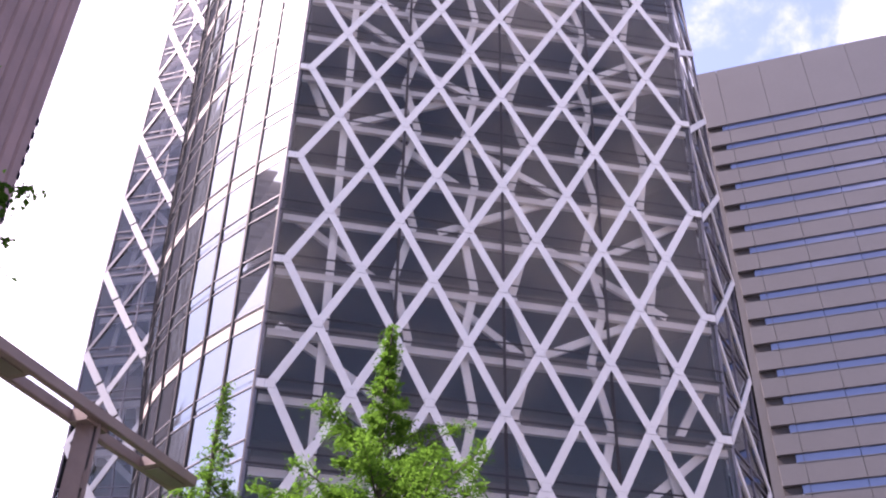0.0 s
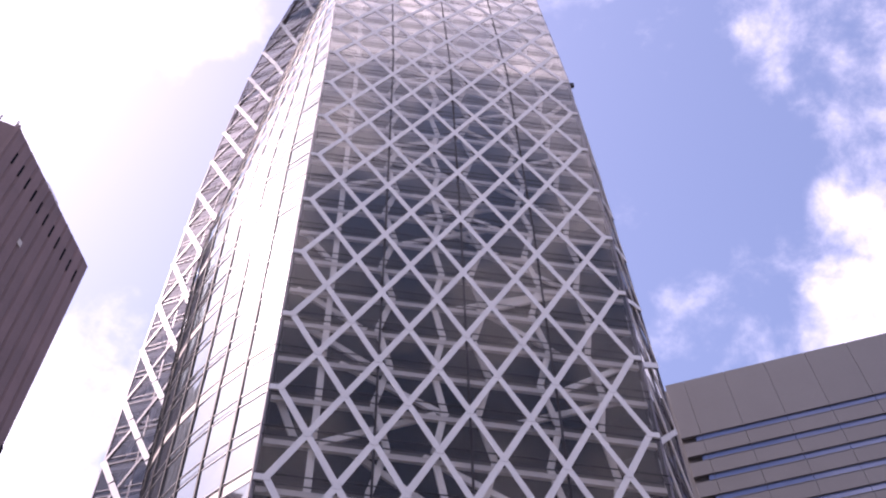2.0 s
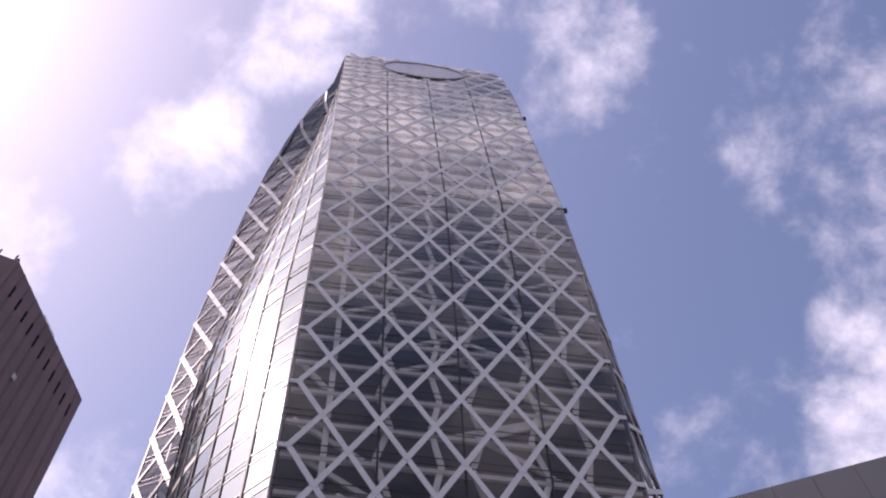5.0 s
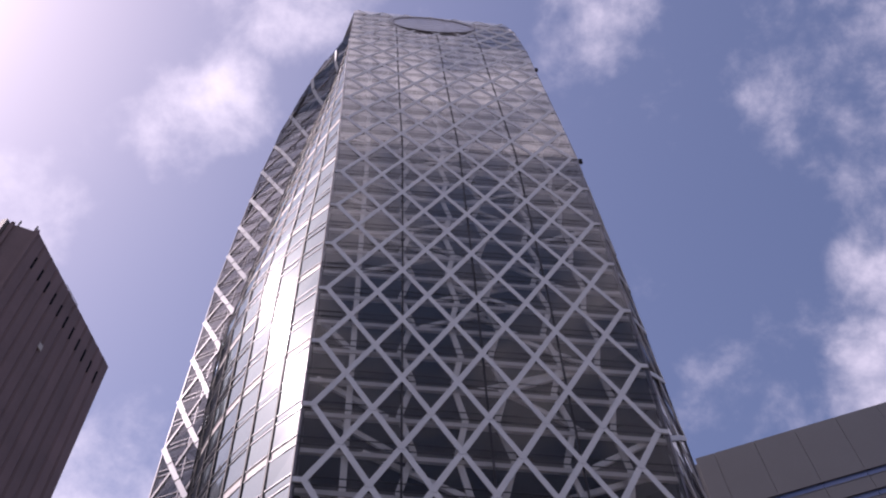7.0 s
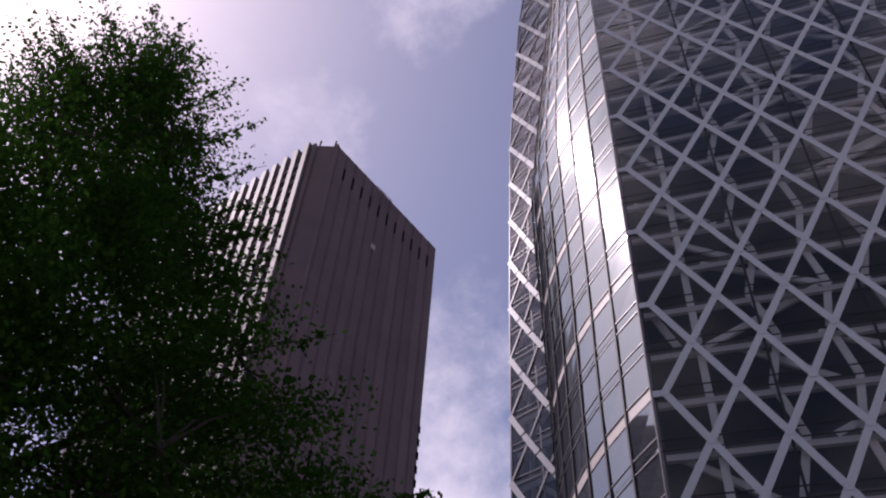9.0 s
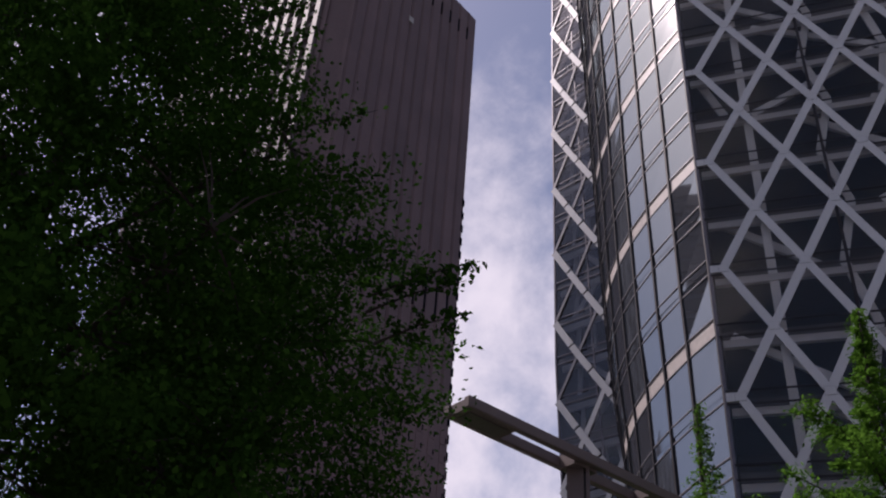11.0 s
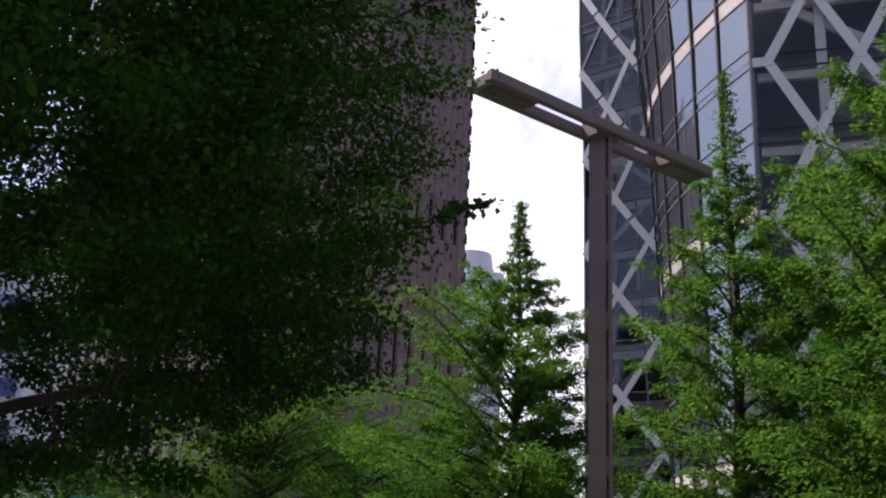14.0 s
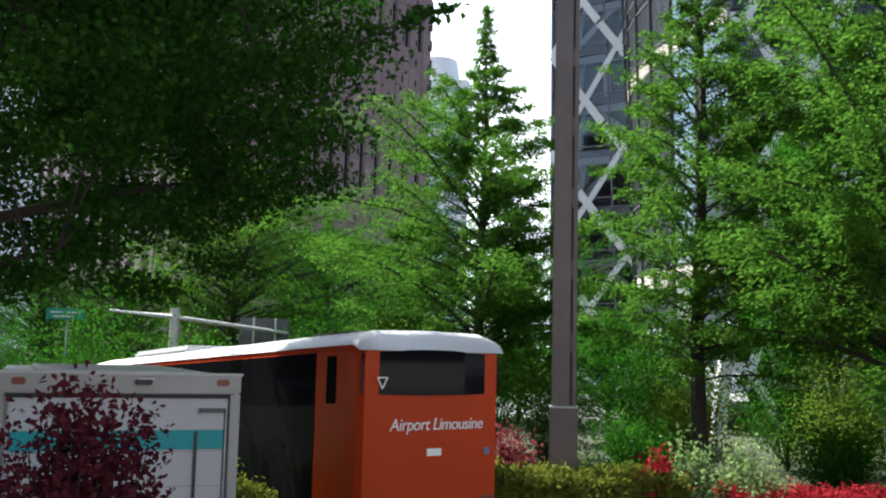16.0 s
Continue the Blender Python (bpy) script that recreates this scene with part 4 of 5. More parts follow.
feather_tree(polar(-34.0, 46, 0.1), 9.6, 6.0, 0.9, 26000, 13, M_SPRAYD, LBL, 1.8)
feather_tree(polar(3.0, 23, 0.1), 11.5, 4.0, 2.6, 32000, 8, M_SPRAY, LBL, 1.2)
feather_tree(polar(-50.5, 46, 0.1), 6.4, 4.4, 0.7, 22000, 9, M_SPRAY, LBL, 2.2)
feather_tree(polar(-55.0, 50, 0.1), 6.2, 4.8, 0.7, 22000, 10, M_SPRAY, LBL, 2.2)


def broad_tree():
    """The dark spreading tree beside the camera."""
    rng = np.random.default_rng(21)
    base = Vector((-9.6, 4.6, 0.0))
    t = thing("tree", "dense dark green broadleaf tree overhanging the pavement", "tree", "street trees", at=base)
    verts, faces = [], []
    trunk = [Vector((0, 0, 0)), Vector((0.1, 0.05, 1.6)), Vector((0.0, 0.15, 3.4)), Vector((0.2, 0.1, 6.0)), Vector((0.1, 0.3, 11.0)), Vector((0.2, 0.2, 19.0))]
    tube(verts, faces, trunk, [0.36, 0.28, 0.25, 0.2, 0.12, 0.03], 10)
    cs, ds = [], []
    crown = [(3.3, 1.2), (3.5, 2.3), (4.1, 3.8), (4.8, 4.6), (5.9, 5.2), (6.6, 5.3), (8.8, 5.0), (10.0, 4.6), (10.9, 4.1), (12.0, 3.2), (14.0, 2.5), (16.0, 1.8), (17.2, 1.2), (18.2, 0.6), (19.6, 0.2)]
    limbs = 46
    tips = []
    for k in range(limbs):
        f = k / (limbs - 1)
        tip = 3.9 + 14.6 * f
        az = k * 2.399 + rng.uniform(-0.3, 0.3)
        R = max(0.4, table(crown, tip) * rng.uniform(0.75, 0.95) - 0.3)
        start = Vector((0.1, 0.15, max(2.5 + (k * 0.61) % 1.7, tip - R * (0.25 + 0.5 * f))))
        e = Vector((math.cos(az) * R, math.sin(az) * R, tip))
        lp = [start.lerp(e, q) + Vector((0, 0, 0.35 * (q - q * q))) for q in (0, 0.3, 0.6, 0.85, 1.0)]
        tube(verts, faces, lp, [0.10 * (1 - f * 0.5), 0.07, 0.045, 0.025, 0.012], 5)
        tips += lp[1:]
    for k in range(1980):
        z = 3.45 + 14.7 * rng.uniform() ** 1.15
        if z < 4.6 and k % 5 > 1:
            continue
        if 4.6 <= z < 5.4 and k % 7 > 4:
            continue
        if z > 11.0 and k % 5 > 1 and k < 1820:
            continue
        shade_lobe = k >= 1820
        R = table(crown, z)
        az = rng.uniform(0, 2 * math.pi)
        rad = R * math.sqrt(rng.uniform(0.12, 1.0)) * rng.uniform(0.86, 1.0)
        c0 = Vector((math.cos(az) * rad, math.sin(az) * rad, z))
        # extra clumps hidden behind the crown, added to shade the coach's flank
        if shade_lobe:
            c0 = Vector((-2.4 + rng.normal() * 1.3, 5.1 + rng.normal() * 0.9, 8.2 + rng.normal() * 1.0))
        near = min(tips, key=lambda p: (p - c0).length_squared)
        if (near - c0).length < 1.5:
            tube(verts, faces, [near, near.lerp(c0, 0.55) + Vector((0, 0, 0.08)), c0], [0.02, 0.012, 0.004], 3)
        m = int(rng.uniform(290, 500) * table(((3.3, 0.6), (6.4, 0.9), (8.0, 1.0), (11.0, 0.85), (13.0, 0.6), (17.0, 0.4)), c0.z))
        way = np.array([math.cos(az), math.sin(az), rng.uniform(-0.2, 0.5)])
        loose = table(((4.0, 0.66), (6.5, 0.96)), z)
        s = np.clip(rng.normal(size=m), -1.9, 1.6) * 0.34 * loose
        c = np.array([*c0]) + way * s[:, None] + np.clip(rng.normal(size=(m, 3)), -1.9, 1.9) * np.array([0.22, 0.22, 0.12]) * loose
        cs.append(c)
        ds.append(way * 0.6 + rng.normal(size=(m, 3)) * 0.8 + np.array([0, 0, -0.25]))
    # slender sprigs that stand out of the crown
    for az, el, d, ln in ((-32.2, 36.2, 7.6, 0.9), (-33.0, 33.0, 7.6, 0.7), (-33.1, 35.0, 7.7, 0.8), (-32.1, 20.3, 7.6, 0.7), (-52.5, 55.5, 9.3, 1.5), (-51.0, 53, 9.4, 1.4), (-60, 57.5, 10.0, 1.3), (-67.5, 58.6, 10.2, 1.4), (-75, 55, 10.0, 1.3),
                          (-48.5, 49.5, 9.3, 1.3), (-64, 58.5, 10.2, 1.3), (-56, 57, 9.6, 1.4), (-71.5, 57, 10.0, 1.4), (-46.5, 45.5, 9.0, 1.2), (-50, 51, 9.3, 1.3), *[(0, 0, 0, rng.uniform(0.9, 1.5)) for _ in range(60)]):
        if d:
            e = polar(az, d, EYE + d * math.tan(radians(el))) - base
        else:
            z, an = rng.uniform(9.5, 18.6), rng.uniform(0, 2 * math.pi)
            r = table(crown, z) * 1.06 + 0.25
            e = Vector((math.cos(an) * r, math.sin(an) * r, z + 0.5))
        b = e + (Vector((0, 0, e.z - 1.6)) - e).normalized() * (ln * 1.3)
        sv, sf, sc, sd = [], [], [], []
        tube(sv, sf, [b, b.lerp(e, 0.5) + Vector((0, 0, 0.05)), e], [0.016, 0.009, 0.003], 4)
        for j in range(5):
            q = 0.3 + 0.14 * j
            o = b.lerp(e, q)
            side = Vector((rng.normal(), rng.normal(), rng.uniform(-0.3, 0.8))).normalized() * (0.34 * (1.15 - q))
            tube(sv, sf, [o, o + side], [0.006, 0.002], 3)
            s = rng.uniform(0.2, 1.1, 17)
            sc.append(np.array([*o]) + np.array([*side]) * s[:, None] + rng.normal(size=(17, 3)) * 0.035)
            sd.append(np.array([*side]) + rng.normal(size=(17, 3)) * 0.3)
        s = rng.uniform(0.2, 1.04, 44)
        sc.append(np.array([*b]) + (np.array([*e]) - np.array([*b])) * s[:, None] + rng.normal(size=(44, 3)) * 0.045)
        sd.append(rng.normal(size=(44, 3)))
        sprig = piece("sprig", mesh_of("sprig", sv, sf, M_BARK), t)
        piece("sprig_leaves", leaf_mesh("sprig_leaves", np.concatenate(sc), np.concatenate(sd), 0.075, 0.06, M_NEAR, rng, 0.4), sprig)
    piece("trunk", mesh_of("trunk", verts, faces, M_BARK), t)
    piece("crown", leaf_mesh("crown", np.concatenate(cs), np.concatenate(ds), 0.074, 0.050, M_NEAR, rng, 0.4), t)


broad_tree()


# ---- hedge and shrubs ----
def hedge(name, a0, a1, depth, top, mat, leaves, seed, label):
    """A clipped hedge along the verge: twiggy core and a skin of small leaves."""
    rng = np.random.default_rng(seed)
    t = thing(name, label, "hedge", "verge hedge")
    n = 14
    v, f = [], []
    for i in range(n + 1):
        a = a0 + (a1 - a0) * i / n
        j = 0.05 * math.sin(i * 2.1 + seed)
        v += [verge(a, 0.45 + j, 0.15), verge(a, 0.45 + j, top - 0.10 + j), verge(a, 0.35 + depth, top - 0.12 - j), verge(a, 0.35 + depth, 0.15)]
    for i in range(n):
        for k in range(3):
            f.append((4 * i + k, 4 * i + k + 1, 4 * i + 5 + k, 4 * i + 4 + k))
    f += [(0, 1, 2, 3), (4 * n, 4 * n + 3, 4 * n + 2, 4 * n + 1)]
    piece("hedge_core", mesh_of("hedge_core", v, f, mat), t)
    a = rng.uniform(a0, a1, leaves)
    ontop = rng.uniform(size=leaves) < 0.62
    b = np.where(ontop, rng.uniform(0.35, 0.4 + depth, leaves), 0.42 + rng.normal(size=leaves) * 0.06)
    z = np.where(ontop, top + rng.normal(size=leaves) * 0.075 - 0.02, rng.uniform(0.2, top, leaves))
    c = np.array([*V0])[None] + np.array([*VDIR])[None] * a[:, None] + np.array([*VOUT])[None] * b[:, None]
    c[:, 2] = z + 0.03 * np.sin(a * 5.0)
    d = rng.normal(size=(leaves, 3)) + np.array([0, 0, 0.9])
    piece("hedge_leaves", leaf_mesh("hedge_leaves", c, d, 0.085, 0.045, mat, rng, 0.2), t)


H_TOP = EYE - 14.3 * math.tan(radians(6.95))
hedge("hedge", 0.0, 2.7, 1.1, H_TOP, M_RED, 9000, 1, "clipped bright red leaved hedge along the kerb")
hedge("hedge", 2.75, 6.0, 1.1, H_TOP - 0.03, M_TWO, 9000, 2, "clipped yellow green hedge along the kerb")
hedge("hedge", 6.6, 16.0, 1.1, H_TOP - 0.27, M_RED, 26000, 3, "clipped bright red leaved hedge along the kerb")
hedge("hedge", -6.0, -0.1, 1.0, H_TOP - 0.35, M_TWO, 12000, 4, "low clipped green hedge along the kerb")


def shrub(at, rx, rz, mat, leaves, seed, label, leaf=0.09):
    rng = np.random.default_rng(seed)
    t = thing("shrub", label, "shrub", "verge shrubs", at=at)
    verts, faces, cs, ds = [], [], [], []
    for k in range(26):
        an, f = k * 2.4, rng.uniform(0.25, 1.0)
        e = Vector((math.cos(an) * rx * f * rng.uniform(0.5, 1.0), math.sin(an) * rx * f * rng.uniform(0.5, 1.0), rz * (1.0 - 0.5 * f * f) * rng.uniform(0.75, 1.05)))
        tube(verts, faces, [Vector((0, 0, 0)), e * 0.5 + Vector((0, 0, 0.1)), e], [0.022, 0.013, 0.005], 4)
        m = leaves // 26
        s = rng.uniform(0.35, 1.05, m)
        cs.append(np.array([*e])[None] * s[:, None] + rng.normal(size=(m, 3)) * np.array([0.17 * rx, 0.17 * rx, 0.10 * rz]))
        ds.append(rng.normal(size=(m, 3)) + np.array([0, 0, 0.3]))
    piece("woody_stem", mesh_of("woody_stem", verts, faces, M_BARK), t)
    piece("leaves", leaf_mesh("leaves", np.concatenate(cs), np.concatenate(ds), leaf, leaf * 0.55, mat, rng, 0.3), t)


for i, (a, b, rx, rz, mat, lbl) in enumerate((
        (2.2, 3.2, 1.2, 1.75, M_PINK, "rounded dusky red shrub behind the hedge"), (3.4, 3.6, 1.0, 1.55, M_PINK, "rounded dusky red shrub behind the hedge"),
        (-1.6, 1.6, 0.9, 1.6, M_YELL, "yellow green shrub beside the hedge"), (-0.6, 2.4, 0.8, 1.4, M_PALEL, "pale leaved shrub beside the hedge"),
        (6.1, 0.9, 0.6, 1.65, M_PALEL, "pale green shrub round the lamp base"), (7.0, 1.0, 0.8, 1.6, M_PALEL, "pale green shrub round the lamp base"), (5.6, 0.7, 0.45, 1.55, M_RED, "red leaved shrub round the lamp base"),
        (-3.0, 4.0, 1.6, 2.4, M_YELL, "yellow green shrub under the trees"), (1.5, 9.0, 1.8, 3.6, M_YELL, "yellow green shrub under the trees"), (5.0, 10.0, 1.8, 3.4, M_SPRAY, "leafy green shrub under the trees"),
        (8.0, 8.0, 1.6, 3.0, M_YELL, "yellow green shrub under the trees"), (12.0, 9.0, 2.0, 3.2, M_YELL, "yellow green shrub under the trees"), (15.0, 8.0, 1.9, 3.2, M_SPRAY, "leafy green shrub under the trees"),
        (-7.0, 12.0, 2.6, 4.4, M_SPRAYD, "leafy green shrub under the trees"), (-1.0, 14.0, 2.6, 4.6, M_SPRAYD, "leafy green shrub under the trees"), (4.0, 16.0, 2.6, 4.6, M_SPRAYD, "leafy green shrub under the trees"),
        (9.0, 16.0, 2.6, 4.4, M_SPRAYD, "leafy green shrub under the trees"), (15.0, 15.0, 2.8, 4.6, M_SPRAYD, "leafy green shrub under the trees"), (20.0, 13.0, 2.8, 4.6, M_SPRAYD, "leafy green shrub under the trees"),
        (-12.0, 16.0, 3.0, 5.0, M_SPRAYD, "leafy green shrub under the trees"), (1.5, 6.0, 1.3, 1.7, M_SPRAYD, "leafy green shrub under the trees"), (6.5, 6.5, 1.4, 1.8, M_SPRAYD, "leafy green shrub under the trees"), (10.5, 6.0, 1.4, 1.8, M_SPRAYD, "leafy green shrub under the trees"), (13.5, 5.5, 1.4, 1.7, M_SPRAYD, "leafy green shrub under the trees"), (8.5, 12.0, 2.0, 3.4, M_SPRAYD, "leafy green shrub under the trees"), (12.0, 13.0, 2.2, 3.6, M_SPRAYD, "leafy green shrub under the trees"), (18.0, 9.0, 2.0, 3.2, M_SPRAYD, "leafy green shrub under the trees"), (-3.5, 9.0, 2.0, 3.4, M_SPRAYD, "leafy green shrub under the trees"))):
    shrub(verge(a, b, 0.15), rx, rz, mat, int(1600 + 2600 * rx), 40 + i, lbl)


def purple_shrub():
    """A tall dark shrub: bare stems below, a full irregular crown of small leaves above."""
    rng = np.random.default_rng(90)
    t = thing("shrub", "dark purple red leaved shrub close by the truck", "shrub", "verge shrubs", at=polar(-53.4, 5.6))
    verts, faces, cs, ds = [], [], [], []
    for k in range(74):
        d = Vector(rng.normal(size=3)).normalized() * rng.uniform(0.35, 1.0) ** 0.5
        e = Vector((d.x * 0.56, d.y * 0.56, 2.03 + d.z * (0.80 if k % 5 else 0.9)))
        stem = Vector((d.x * 0.12, d.y * 0.12, 0.9))
        tube(verts, faces, [Vector((d.x * 0.05, d.y * 0.05, 0)), stem, stem.lerp(e, 0.6) + Vector((0, 0, 0.06)), e], [0.02, 0.014, 0.008, 0.003], 4)
        m = 270
        s = rng.uniform(0.35, 1.08, m)
        a, b = np.array([*stem]), np.array([*e])
        c = a + (b - a) * s[:, None] + rng.normal(size=(m, 3)) * np.array([0.075, 0.075, 0.06])
        cs.append(c)
        ds.append(rng.normal(size=(m, 3)) + np.array([0, 0, -0.4]))
    piece("woody_stem", mesh_of("woody_stem", verts, faces, M_BARK), t)
    piece("leaves", leaf_mesh("leaves", np.concatenate(cs), np.concatenate(ds), 0.052, 0.035, M_PURP, rng, 0.3), t)


purple_shrub()


# ---- direction sign on its post ----
def sign_gantry():
    p = polar(-48.05, 27)
    t = thing("road_sign", "grey back of a road sign on a galvanised arm", "road sign", at=p)
    z = EYE + 27 * math.tan(radians(2.05))
    e0, e1 = polar(-51.6, 27.6) - p, polar(-41.6, 27.6) - p
    verts, faces = [], []
    tube(verts, faces, [Vector((0, 0, 0)), Vector((0, 0, z * 0.5)), Vector((0, 0, z + 0.12))], [0.15, 0.14, 0.13], 12)
    piece("post", mesh_of("post", verts, faces, M_GALV), t)
    verts, faces = [], []
    tube(verts, faces, [e0 + Vector((0, 0, z + 0.02)), Vector((0, -0.1, z - 0.12)), e1 + Vector((0, 0, z - 0.46))], [0.04, 0.06, 0.05], 8)
    piece("arm", mesh_of("arm", verts, faces, M_GALV), t)
    u = (e1 - e0).normalized()
    a = polar(-44.4, 27.5) - p
    m = frame_matrix(a + Vector((0, 0, z - 0.90)), u, Vector((-u.y, u.x, 0)))
    b = part("panel", box_bm(0, 1.38, 0.06, 0.14, 0.0, 0.84, 0.02), M_SIGN, t, m=m)
    for x in (0.35, 0.95):
        part("bracket", box_bm(x, x + 0.06, -0.02, 0.06, 0.1, 0.85), M_GALV, b, m=Matrix())


sign_gantry()


def green_sign():
    p = polar(-53.9, 40)
    t = thing("road_sign", "small green road sign glimpsed under the tree", "road sign", at=p)
    z = EYE + 40 * math.tan(radians(1.75))
    m = Matrix.Rotation(radians(53.9), 4, "Z")
    verts, faces = [], []
    tube(verts, faces, [Vector((0, 0.1, 0)), Vector((0, 0.1, z + 0.3))], [0.06, 0.05], 8)
    piece("post", mesh_of("post", verts, faces, M_GALV), t)
    b = part("panel", box_bm(-0.70, 0.70, -0.03, 0.03, z - 0.22, z + 0.22, 0.01), M_SIGNG, t, m=m)
    for x0, x1, zz in ((-0.55, -0.1, 0.06), (0.0, 0.5, 0.06), (-0.45, 0.3, -0.09)):
        part("marking", box_bm(x0, x1, -0.036, -0.031, z + zz - 0.03, z + zz + 0.03), M_FAR, b, m=Matrix())


green_sign()


# ---- delivery truck ----
def box_truck():
    tr, tl = polar(-44.2, 9.0), polar(-57.05, 8.8)
    u = (tr - tl).normalized()
    v = Vector((-u.y, u.x, 0))
    W = (tr - tl).length
    top = EYE - 8.9 * math.tan(radians(1.42))
    t = thing("box_truck", "small white box truck with a teal stripe, seen from behind", "truck", at=tl)
    m = frame_matrix(Vector((0, 0, 0)), u, v)
    part("cargo_box", box_bm(0.02, W - 0.02, 0.05, 3.6, 0.75, top - 0.02, 0.02), M_TRUCK, t, m=m)
    part("roof_cap", box_bm(0.3, W * 0.85, 0.25, 3.3, top - 0.03, top + 0.012, 0.01), M_ROOF, t, m=m)
    d = part("roller_door", box_bm(0.09, W - 0.11, -0.005, 0.06, 0.85, top - 0.2), M_TRUCK, t, m=m)
    for i in range(5):
        part("door_seam", box_bm(0.10, W - 0.12, -0.009, 0.0, 1.0 + 0.3 * i, 1.008 + 0.3 * i), M_TRIM, d, m=Matrix())
    part("stripe", box_bm(0.11, W - 0.13, -0.012, -0.006, top - 0.66, top - 0.49), M_TEAL, d, m=Matrix(), label="teal painted stripe")
    part("pull_bar", box_bm(W * 0.805, W * 0.818, -0.03, -0.012, top - 1.25, top - 0.50, 0.003), M_STEELD, d, m=Matrix(), label="dark metal pull bar")
    part("latch_plate", box_bm(W * 0.82, W * 0.93, -0.03, -0.006, top - 0.34, top - 0.30), M_SIGN, d, m=Matrix())
    part("head_frame", box_bm(0.0, W, -0.04, 0.07, top - 0.175, top, 0.012), M_TRIM, t, m=m, label="aluminium top frame")
    part("head_lip", box_bm(-0.01, W + 0.01, -0.055, 0.07, top - 0.012, top + 0.008), M_GALV, t, m=m)
    part("door_edge", box_bm(W - 0.135, W - 0.125, -0.02, -0.004, 0.85, top - 0.3), M_STEELD, d, m=Matrix())
    part("head_gap", box_bm(0.05, W - 0.05, -0.02, 0.07, top - 0.215, top - 0.175), M_RUBBER, t, m=m)
    for x0, x1 in ((0.0, 0.06), (W - 0.09, W)):
        part("corner_post", box_bm(x0, x1, -0.03, 0.08, 0.75, top - 0.175, 0.01), M_TRIM, t, m=m)
    for x in (0.10, W - 0.22):
        part("marker_lamp", box_bm(x, x + 0.11, -0.06, -0.035, top - 0.105, top - 0.045, 0.01), M_AMBER, t, m=m, label="orange marker lamp")
    part("rear_camera", box_bm(W * 0.54, W * 0.61, -0.10, -0.03, top - 0.10, top - 0.05, 0.01), M_STEELD, t, m=m)
    part("camera_visor", box_bm(W * 0.545, W * 0.615, -0.11, -0.03, top - 0.05, top - 0.038), M_ROOF, t, m=m)
    part("chassis", box_bm(0.25, W - 0.25, 0.1, 5.0, 0.45, 0.75), M_STEELD, t, m=m)
    part("cab", box_bm(0.08, W - 0.08, 3.75, 5.2, 0.5, 2.0, 0.12), M_TRUCK, t, m=m)
    part("bumper", box_bm(0.05, W - 0.05, -0.06, 0.05, 0.42, 0.6, 0.02), M_TRIM, t, m=m)
    for x in (0.08, W - 0.30):
        for y in (1.0, 4.4):
            bm = bmesh.new()
            bmesh.ops.create_cone(bm, cap_ends=True, segments=24, radius1=0.36, radius2=0.36, depth=0.22)
            w = part("wheel", bm, M_RUBBER, t, m=m @ Matrix.Translation((x + 0.11, y, 0.36)) @ Matrix.Rotation(radians(90), 4, "Y"))
            bm = bmesh.new()
            bmesh.ops.create_cone(bm, cap_ends=True, segments=18, radius1=0.2, radius2=0.2, depth=0.235)
            part("rim", bm, M_GALV, w, m=Matrix())


box_truck()


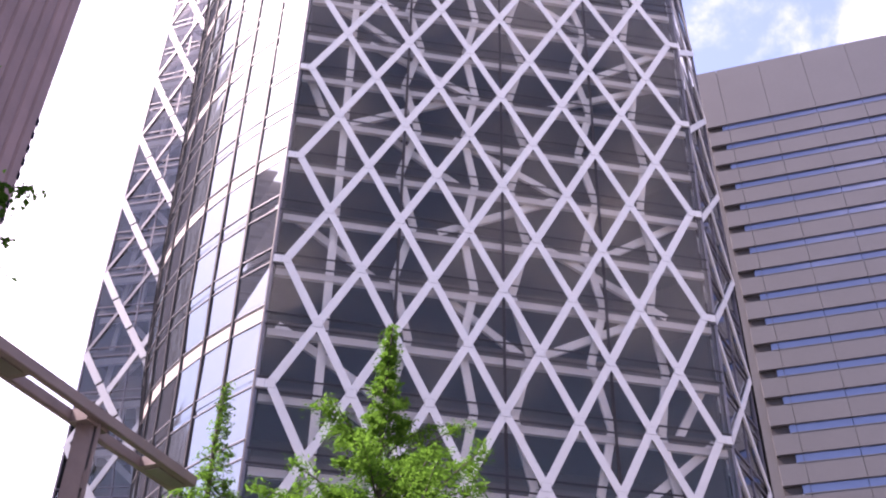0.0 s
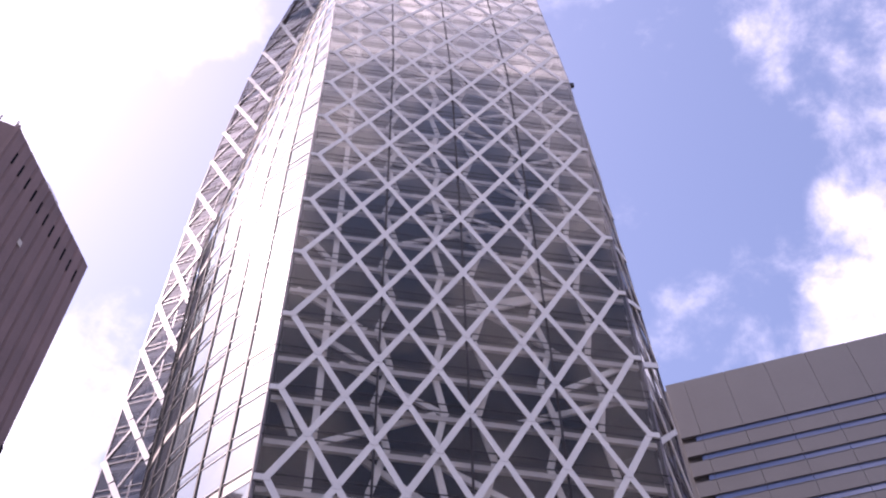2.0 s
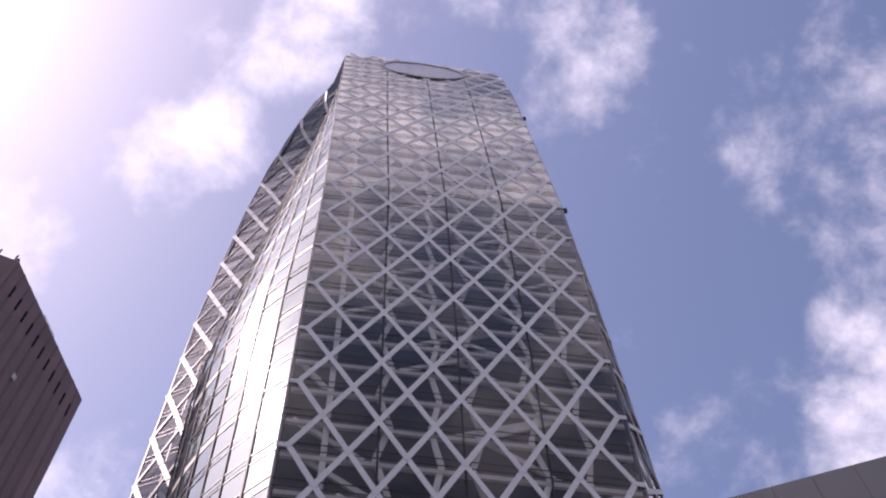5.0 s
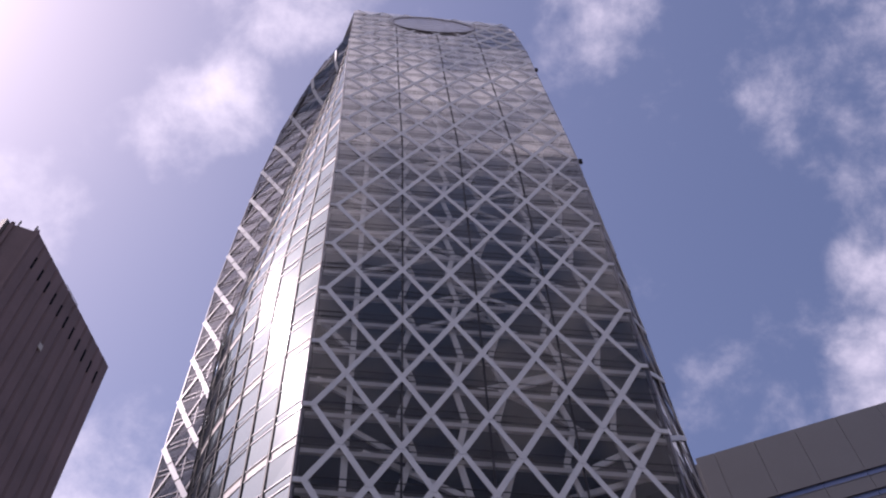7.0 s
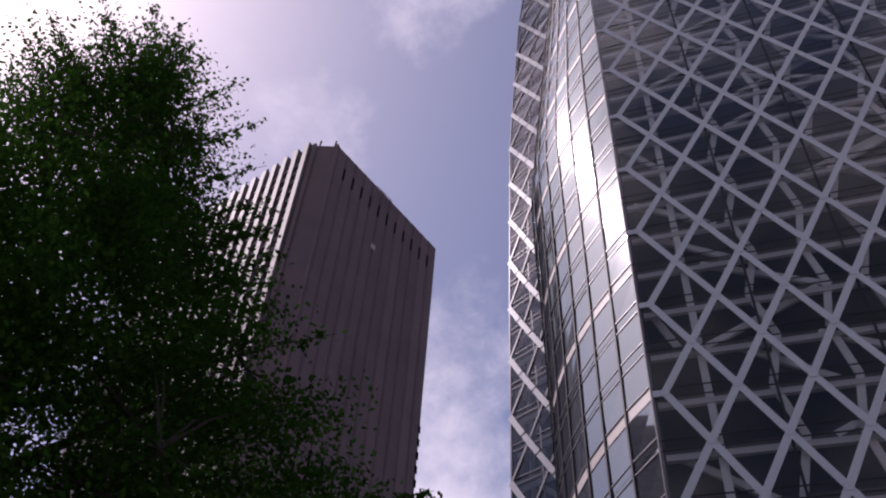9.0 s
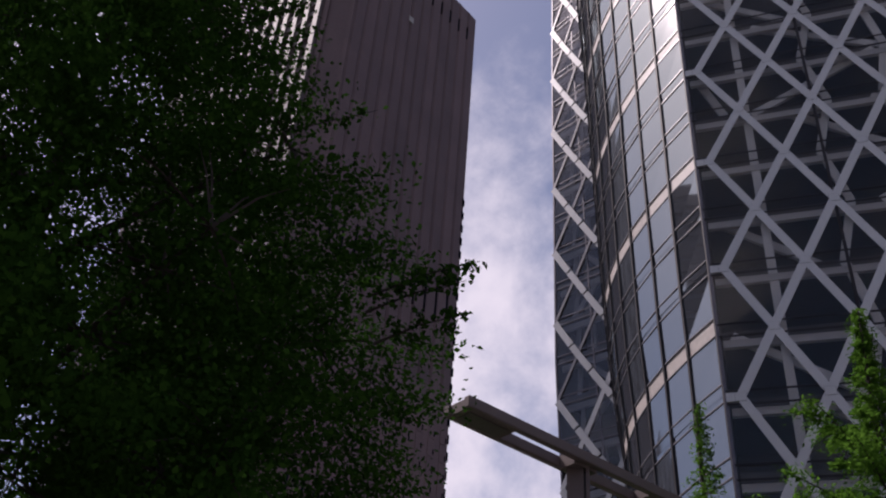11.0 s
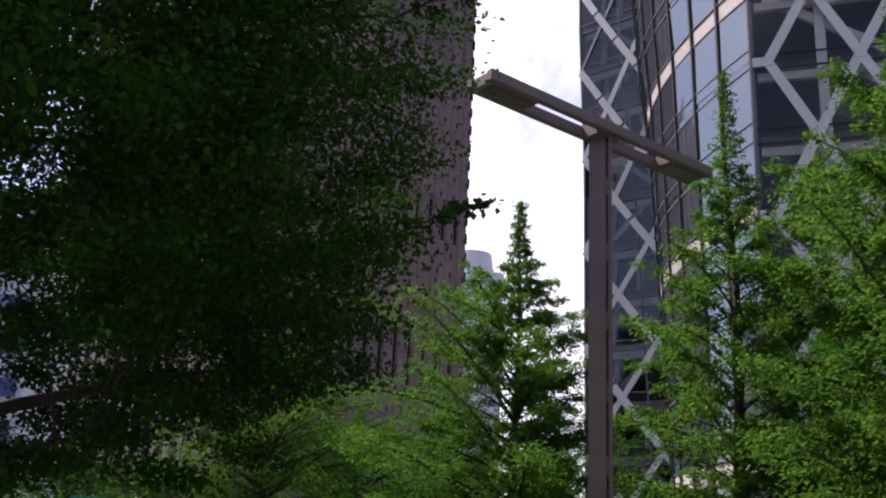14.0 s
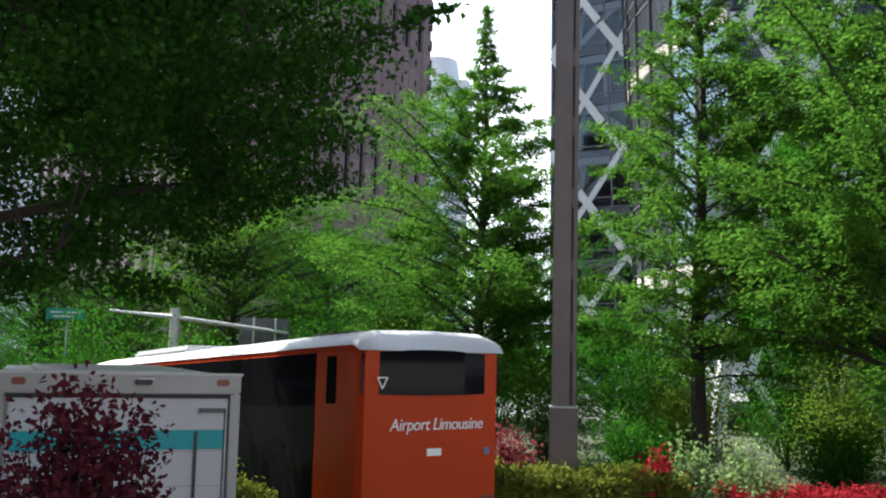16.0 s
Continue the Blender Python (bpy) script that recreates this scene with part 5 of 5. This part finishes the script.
# ---- airport coach ----
def coach():
    rl, rr = polar(-37.4, 13.0), polar(-29.0, 14.5)
    u = (rr - rl).normalized()
    v = Vector((-u.y, u.x, 0))
    W = (rr - rl).length
    H, L = 3.22, 11.9
    t = thing("coach", "orange airport coach with dark windows and a white roof", "bus", at=rl)
    m = frame_matrix(Vector((0, 0, 0)), u, v)
    bm = bmesh.new()
    # body section: rounded shoulders, drawn along the length
    sec = [(0.0, 0.35), (0.0, 3.04), (0.04, 3.14), (0.20, 3.20), (W - 0.20, 3.20), (W - 0.04, 3.14), (W, 3.04), (W, 0.35)]
    ys = [(-0.0, 0.10, -0.12), (0.10, 0.03, -0.04), (0.30, 0.0, 0.0), (L - 0.4, 0.0, 0.0), (L, 0.12, -0.2)]
    rings = [[bm.verts.new((min(max(x, ins), W - ins), y, z + (dz if z > 2 else 0))) for x, z in sec] for y, ins, dz in ys]
    for a, b in zip(rings, rings[1:]):
        for i in range(len(sec)):
            j = (i + 1) % len(sec)
            bm.faces.new((a[i], b[i], b[j], a[j]))
    bm.faces.new(rings[0])
    bm.faces.new(list(reversed(rings[-1])))
    bmesh.ops.recalc_face_normals(bm, faces=bm.faces[:])
    part("body", bm, M_BUS, t, m=m)
    # white roof, higher over the front half
    bm = bmesh.new()
    sec = [(-0.008, 3.12), (0.06, 3.22), (0.35, 3.30), (W * 0.5, 3.32), (W - 0.35, 3.30), (W - 0.06, 3.22), (W + 0.008, 3.12)]
    rings = [[bm.verts.new((x, y, z + dz)) for x, z in sec] for y, dz in ((-0.02, -0.07), (0.16, -0.005), (0.6, 0.0), (L - 1.0, 0.0), (L - 0.15, -0.12))]
    for a, b in zip(rings, rings[1:]):
        for i in range(len(sec) - 1):
            bm.faces.new((a[i], b[i], b[i + 1], a[i + 1]))
    bm.faces.new(rings[0])
    bmesh.ops.recalc_face_normals(bm, faces=bm.faces[:])
    part("roof", bm, M_ROOF, t, m=m, label="white roof", smooth=True)
    part("roof_unit", box_bm(0.3, W - 0.3, 6.6, 9.4, 3.27, 3.42, 0.06), M_ROOF, t, m=m, label="white roof cooling unit")
    part("roof_hatch", box_bm(0.5, 1.5, 1.1, 2.2, 3.27, 3.35, 0.03), M_STEELD, t, m=m)
    # rear window: a dark curved pane set in the orange back
    bm = bmesh.new()
    cols = 10
    g = []
    for k in range(cols + 1):
        x = 0.05 + (W - 0.10) * k / cols
        c = (k / cols - 0.5) * 2
        y = -0.03 + 0.05 * c * c
        g.append([bm.verts.new((x, y, z)) for z in (2.52 + 0.02 * c * c, 2.56, 3.02 - 0.04 * c * c, 3.07 - 0.06 * c * c)])
    for a, b in zip(g, g[1:]):
        for i in range(3):
            bm.faces.new((a[i], b[i], b[i + 1], a[i + 1]))
    part("rear_window", bm, M_BUSGLASS, t, m=m, label="dark curved rear window", smooth=True)
    # triangle mark in the window
    for a, b in (((0.28, 2.78), (0.44, 2.78)), ((0.44, 2.78), (0.36, 2.63)), ((0.36, 2.63), (0.28, 2.78))):
        p, q = Vector((a[0], -0.035, a[1])), Vector((b[0], -0.035, b[1]))
        piece("triangle_mark", mesh_of("triangle_mark", [bar_pose(p, q, Vector((0, -1, 0)), 0.018, 0.008) @ Vector(x) for x in BOXV], BOXF, M_LETTER), t, m)
    # side windows: one dark band with pillars, both sides
    for x0, x1 in ((-0.012, 0.006), (W - 0.006, W + 0.012)):
        for k in range(7):
            y0 = 1.14 + 1.49 * k
            part("side_window", box_bm(x0, x1, y0, y0 + 1.485, 0.55, 3.05), M_BUSGLASS, t, m=m)
        part("rear_quarter_window", box_bm(x0, x1, 0.58, 0.82, 2.42, 3.0), M_BUSGLASS, t, m=m)
    part("windscreen", box_bm(0.14, W - 0.14, L - 0.02, L + 0.02, 1.1, 2.7), M_DKWIN, t, m=m)
    cu = bpy.data.curves.new("lettering", "FONT")
    cu.body = "Airport Limousine"
    cu.size, cu.extrude, cu.shear, cu.align_x, cu.space_character = 0.235, 0.004, 0.18, "CENTER", 0.94
    lo = new("lettering", cu)
    bpy.context.view_layer.update()
    me = bpy.data.meshes.new_from_object(lo.evaluated_get(bpy.context.evaluated_depsgraph_get()))
    bpy.data.objects.remove(lo)
    me.materials.clear()
    me.materials.append(M_LETTER)
    piece("lettering", me, t, m @ Matrix.Translation((W * 0.53, -0.012, 2.06)) @ Matrix.Rotation(radians(90), 4, "X"), "white words Airport Limousine")
    part("number_bar", box_bm(W * 0.46, W * 0.56, -0.012, 0.0, 1.70, 1.80), M_LETTER, t, m=m, label="small white marking")
    part("blue_badge", box_bm(W - 0.32, W - 0.22, -0.01, 0.0, 1.68, 1.79, 0.004), M_BLUE, t, m=m, label="small blue badge")
    part("bumper", box_bm(0.02, W - 0.02, -0.06, 0.12, 0.35, 0.75, 0.03), M_BUS, t, m=m)
    for x in (0.12, W - 0.42):
        part("tail_lamp", box_bm(x, x + 0.3, -0.02, 0.03, 0.95, 1.1, 0.01), M_AMBER, t, m=m, label="red tail lamp")
    for x in (0.0, W - 0.28):
        for y in (2.6, 8.8):
            bm = bmesh.new()
            bmesh.ops.create_cone(bm, cap_ends=True, segments=28, radius1=0.48, radius2=0.48, depth=0.30)
            w = part("wheel", bm, M_RUBBER, t, m=m @ Matrix.Translation((x + 0.14, y, 0.48)) @ Matrix.Rotation(radians(90), 4, "Y"))
            bm = bmesh.new()
            bmesh.ops.create_cone(bm, cap_ends=True, segments=18, radius1=0.27, radius2=0.27, depth=0.315)
            part("rim", bm, M_GALV, w, m=Matrix())
    # the roof falls gently towards the front
    for ob in t.children:
        if ob.name.split(".")[0] in ("body", "roof", "roof_unit", "roof_hatch", "side_window", "rear_quarter_window", "windscreen", "rear_window"):
            for vert in ob.data.vertices:
                vert.co.z += 0.15 * max(0.0, vert.co.z - 2.4)
                vert.co.z *= 1 - 0.017 * max(0.0, vert.co.y)


coach()


# ---- kerb stones along the verge ----
def kerb():
    t = thing("kerb", "pale grey kerb stones along the verge", "kerb", kind="structure")
    ang = math.atan2(VDIR.y, VDIR.x)
    me = mesh_of("kerb_stone", [Vector((x * 0.98, y * 0.16, (z + 0.5) * 0.17)) for x, y, z in BOXV], BOXF, M_KERB)
    for k in range(-12, 24):
        p = verge(k, 0.07)
        piece("kerb_stone", me, t, Matrix.Translation(p) @ Matrix.Rotation(ang, 4, "Z"))


kerb()


# ---- things drawn in place get their origin at their own base ----
def settle(ob):
    low = None
    for child in ob.children:
        if child.type == "MESH":
            q = child.matrix_local @ Vector(child.bound_box[0]), child.matrix_local @ Vector(child.bound_box[6])
            low = [*(low or []), *q]
    base = Vector((sum(p.x for p in low) / len(low), sum(p.y for p in low) / len(low), 0.0))
    ob.location = base
    for child in ob.children:
        child.matrix_local = Matrix.Translation(-base) @ child.matrix_local


bpy.context.view_layer.update()
for ob in [o for o in scene.objects if o.type == "EMPTY" and o.parent is None and o.location.length < 1e-6 and o.children]:
    settle(ob)
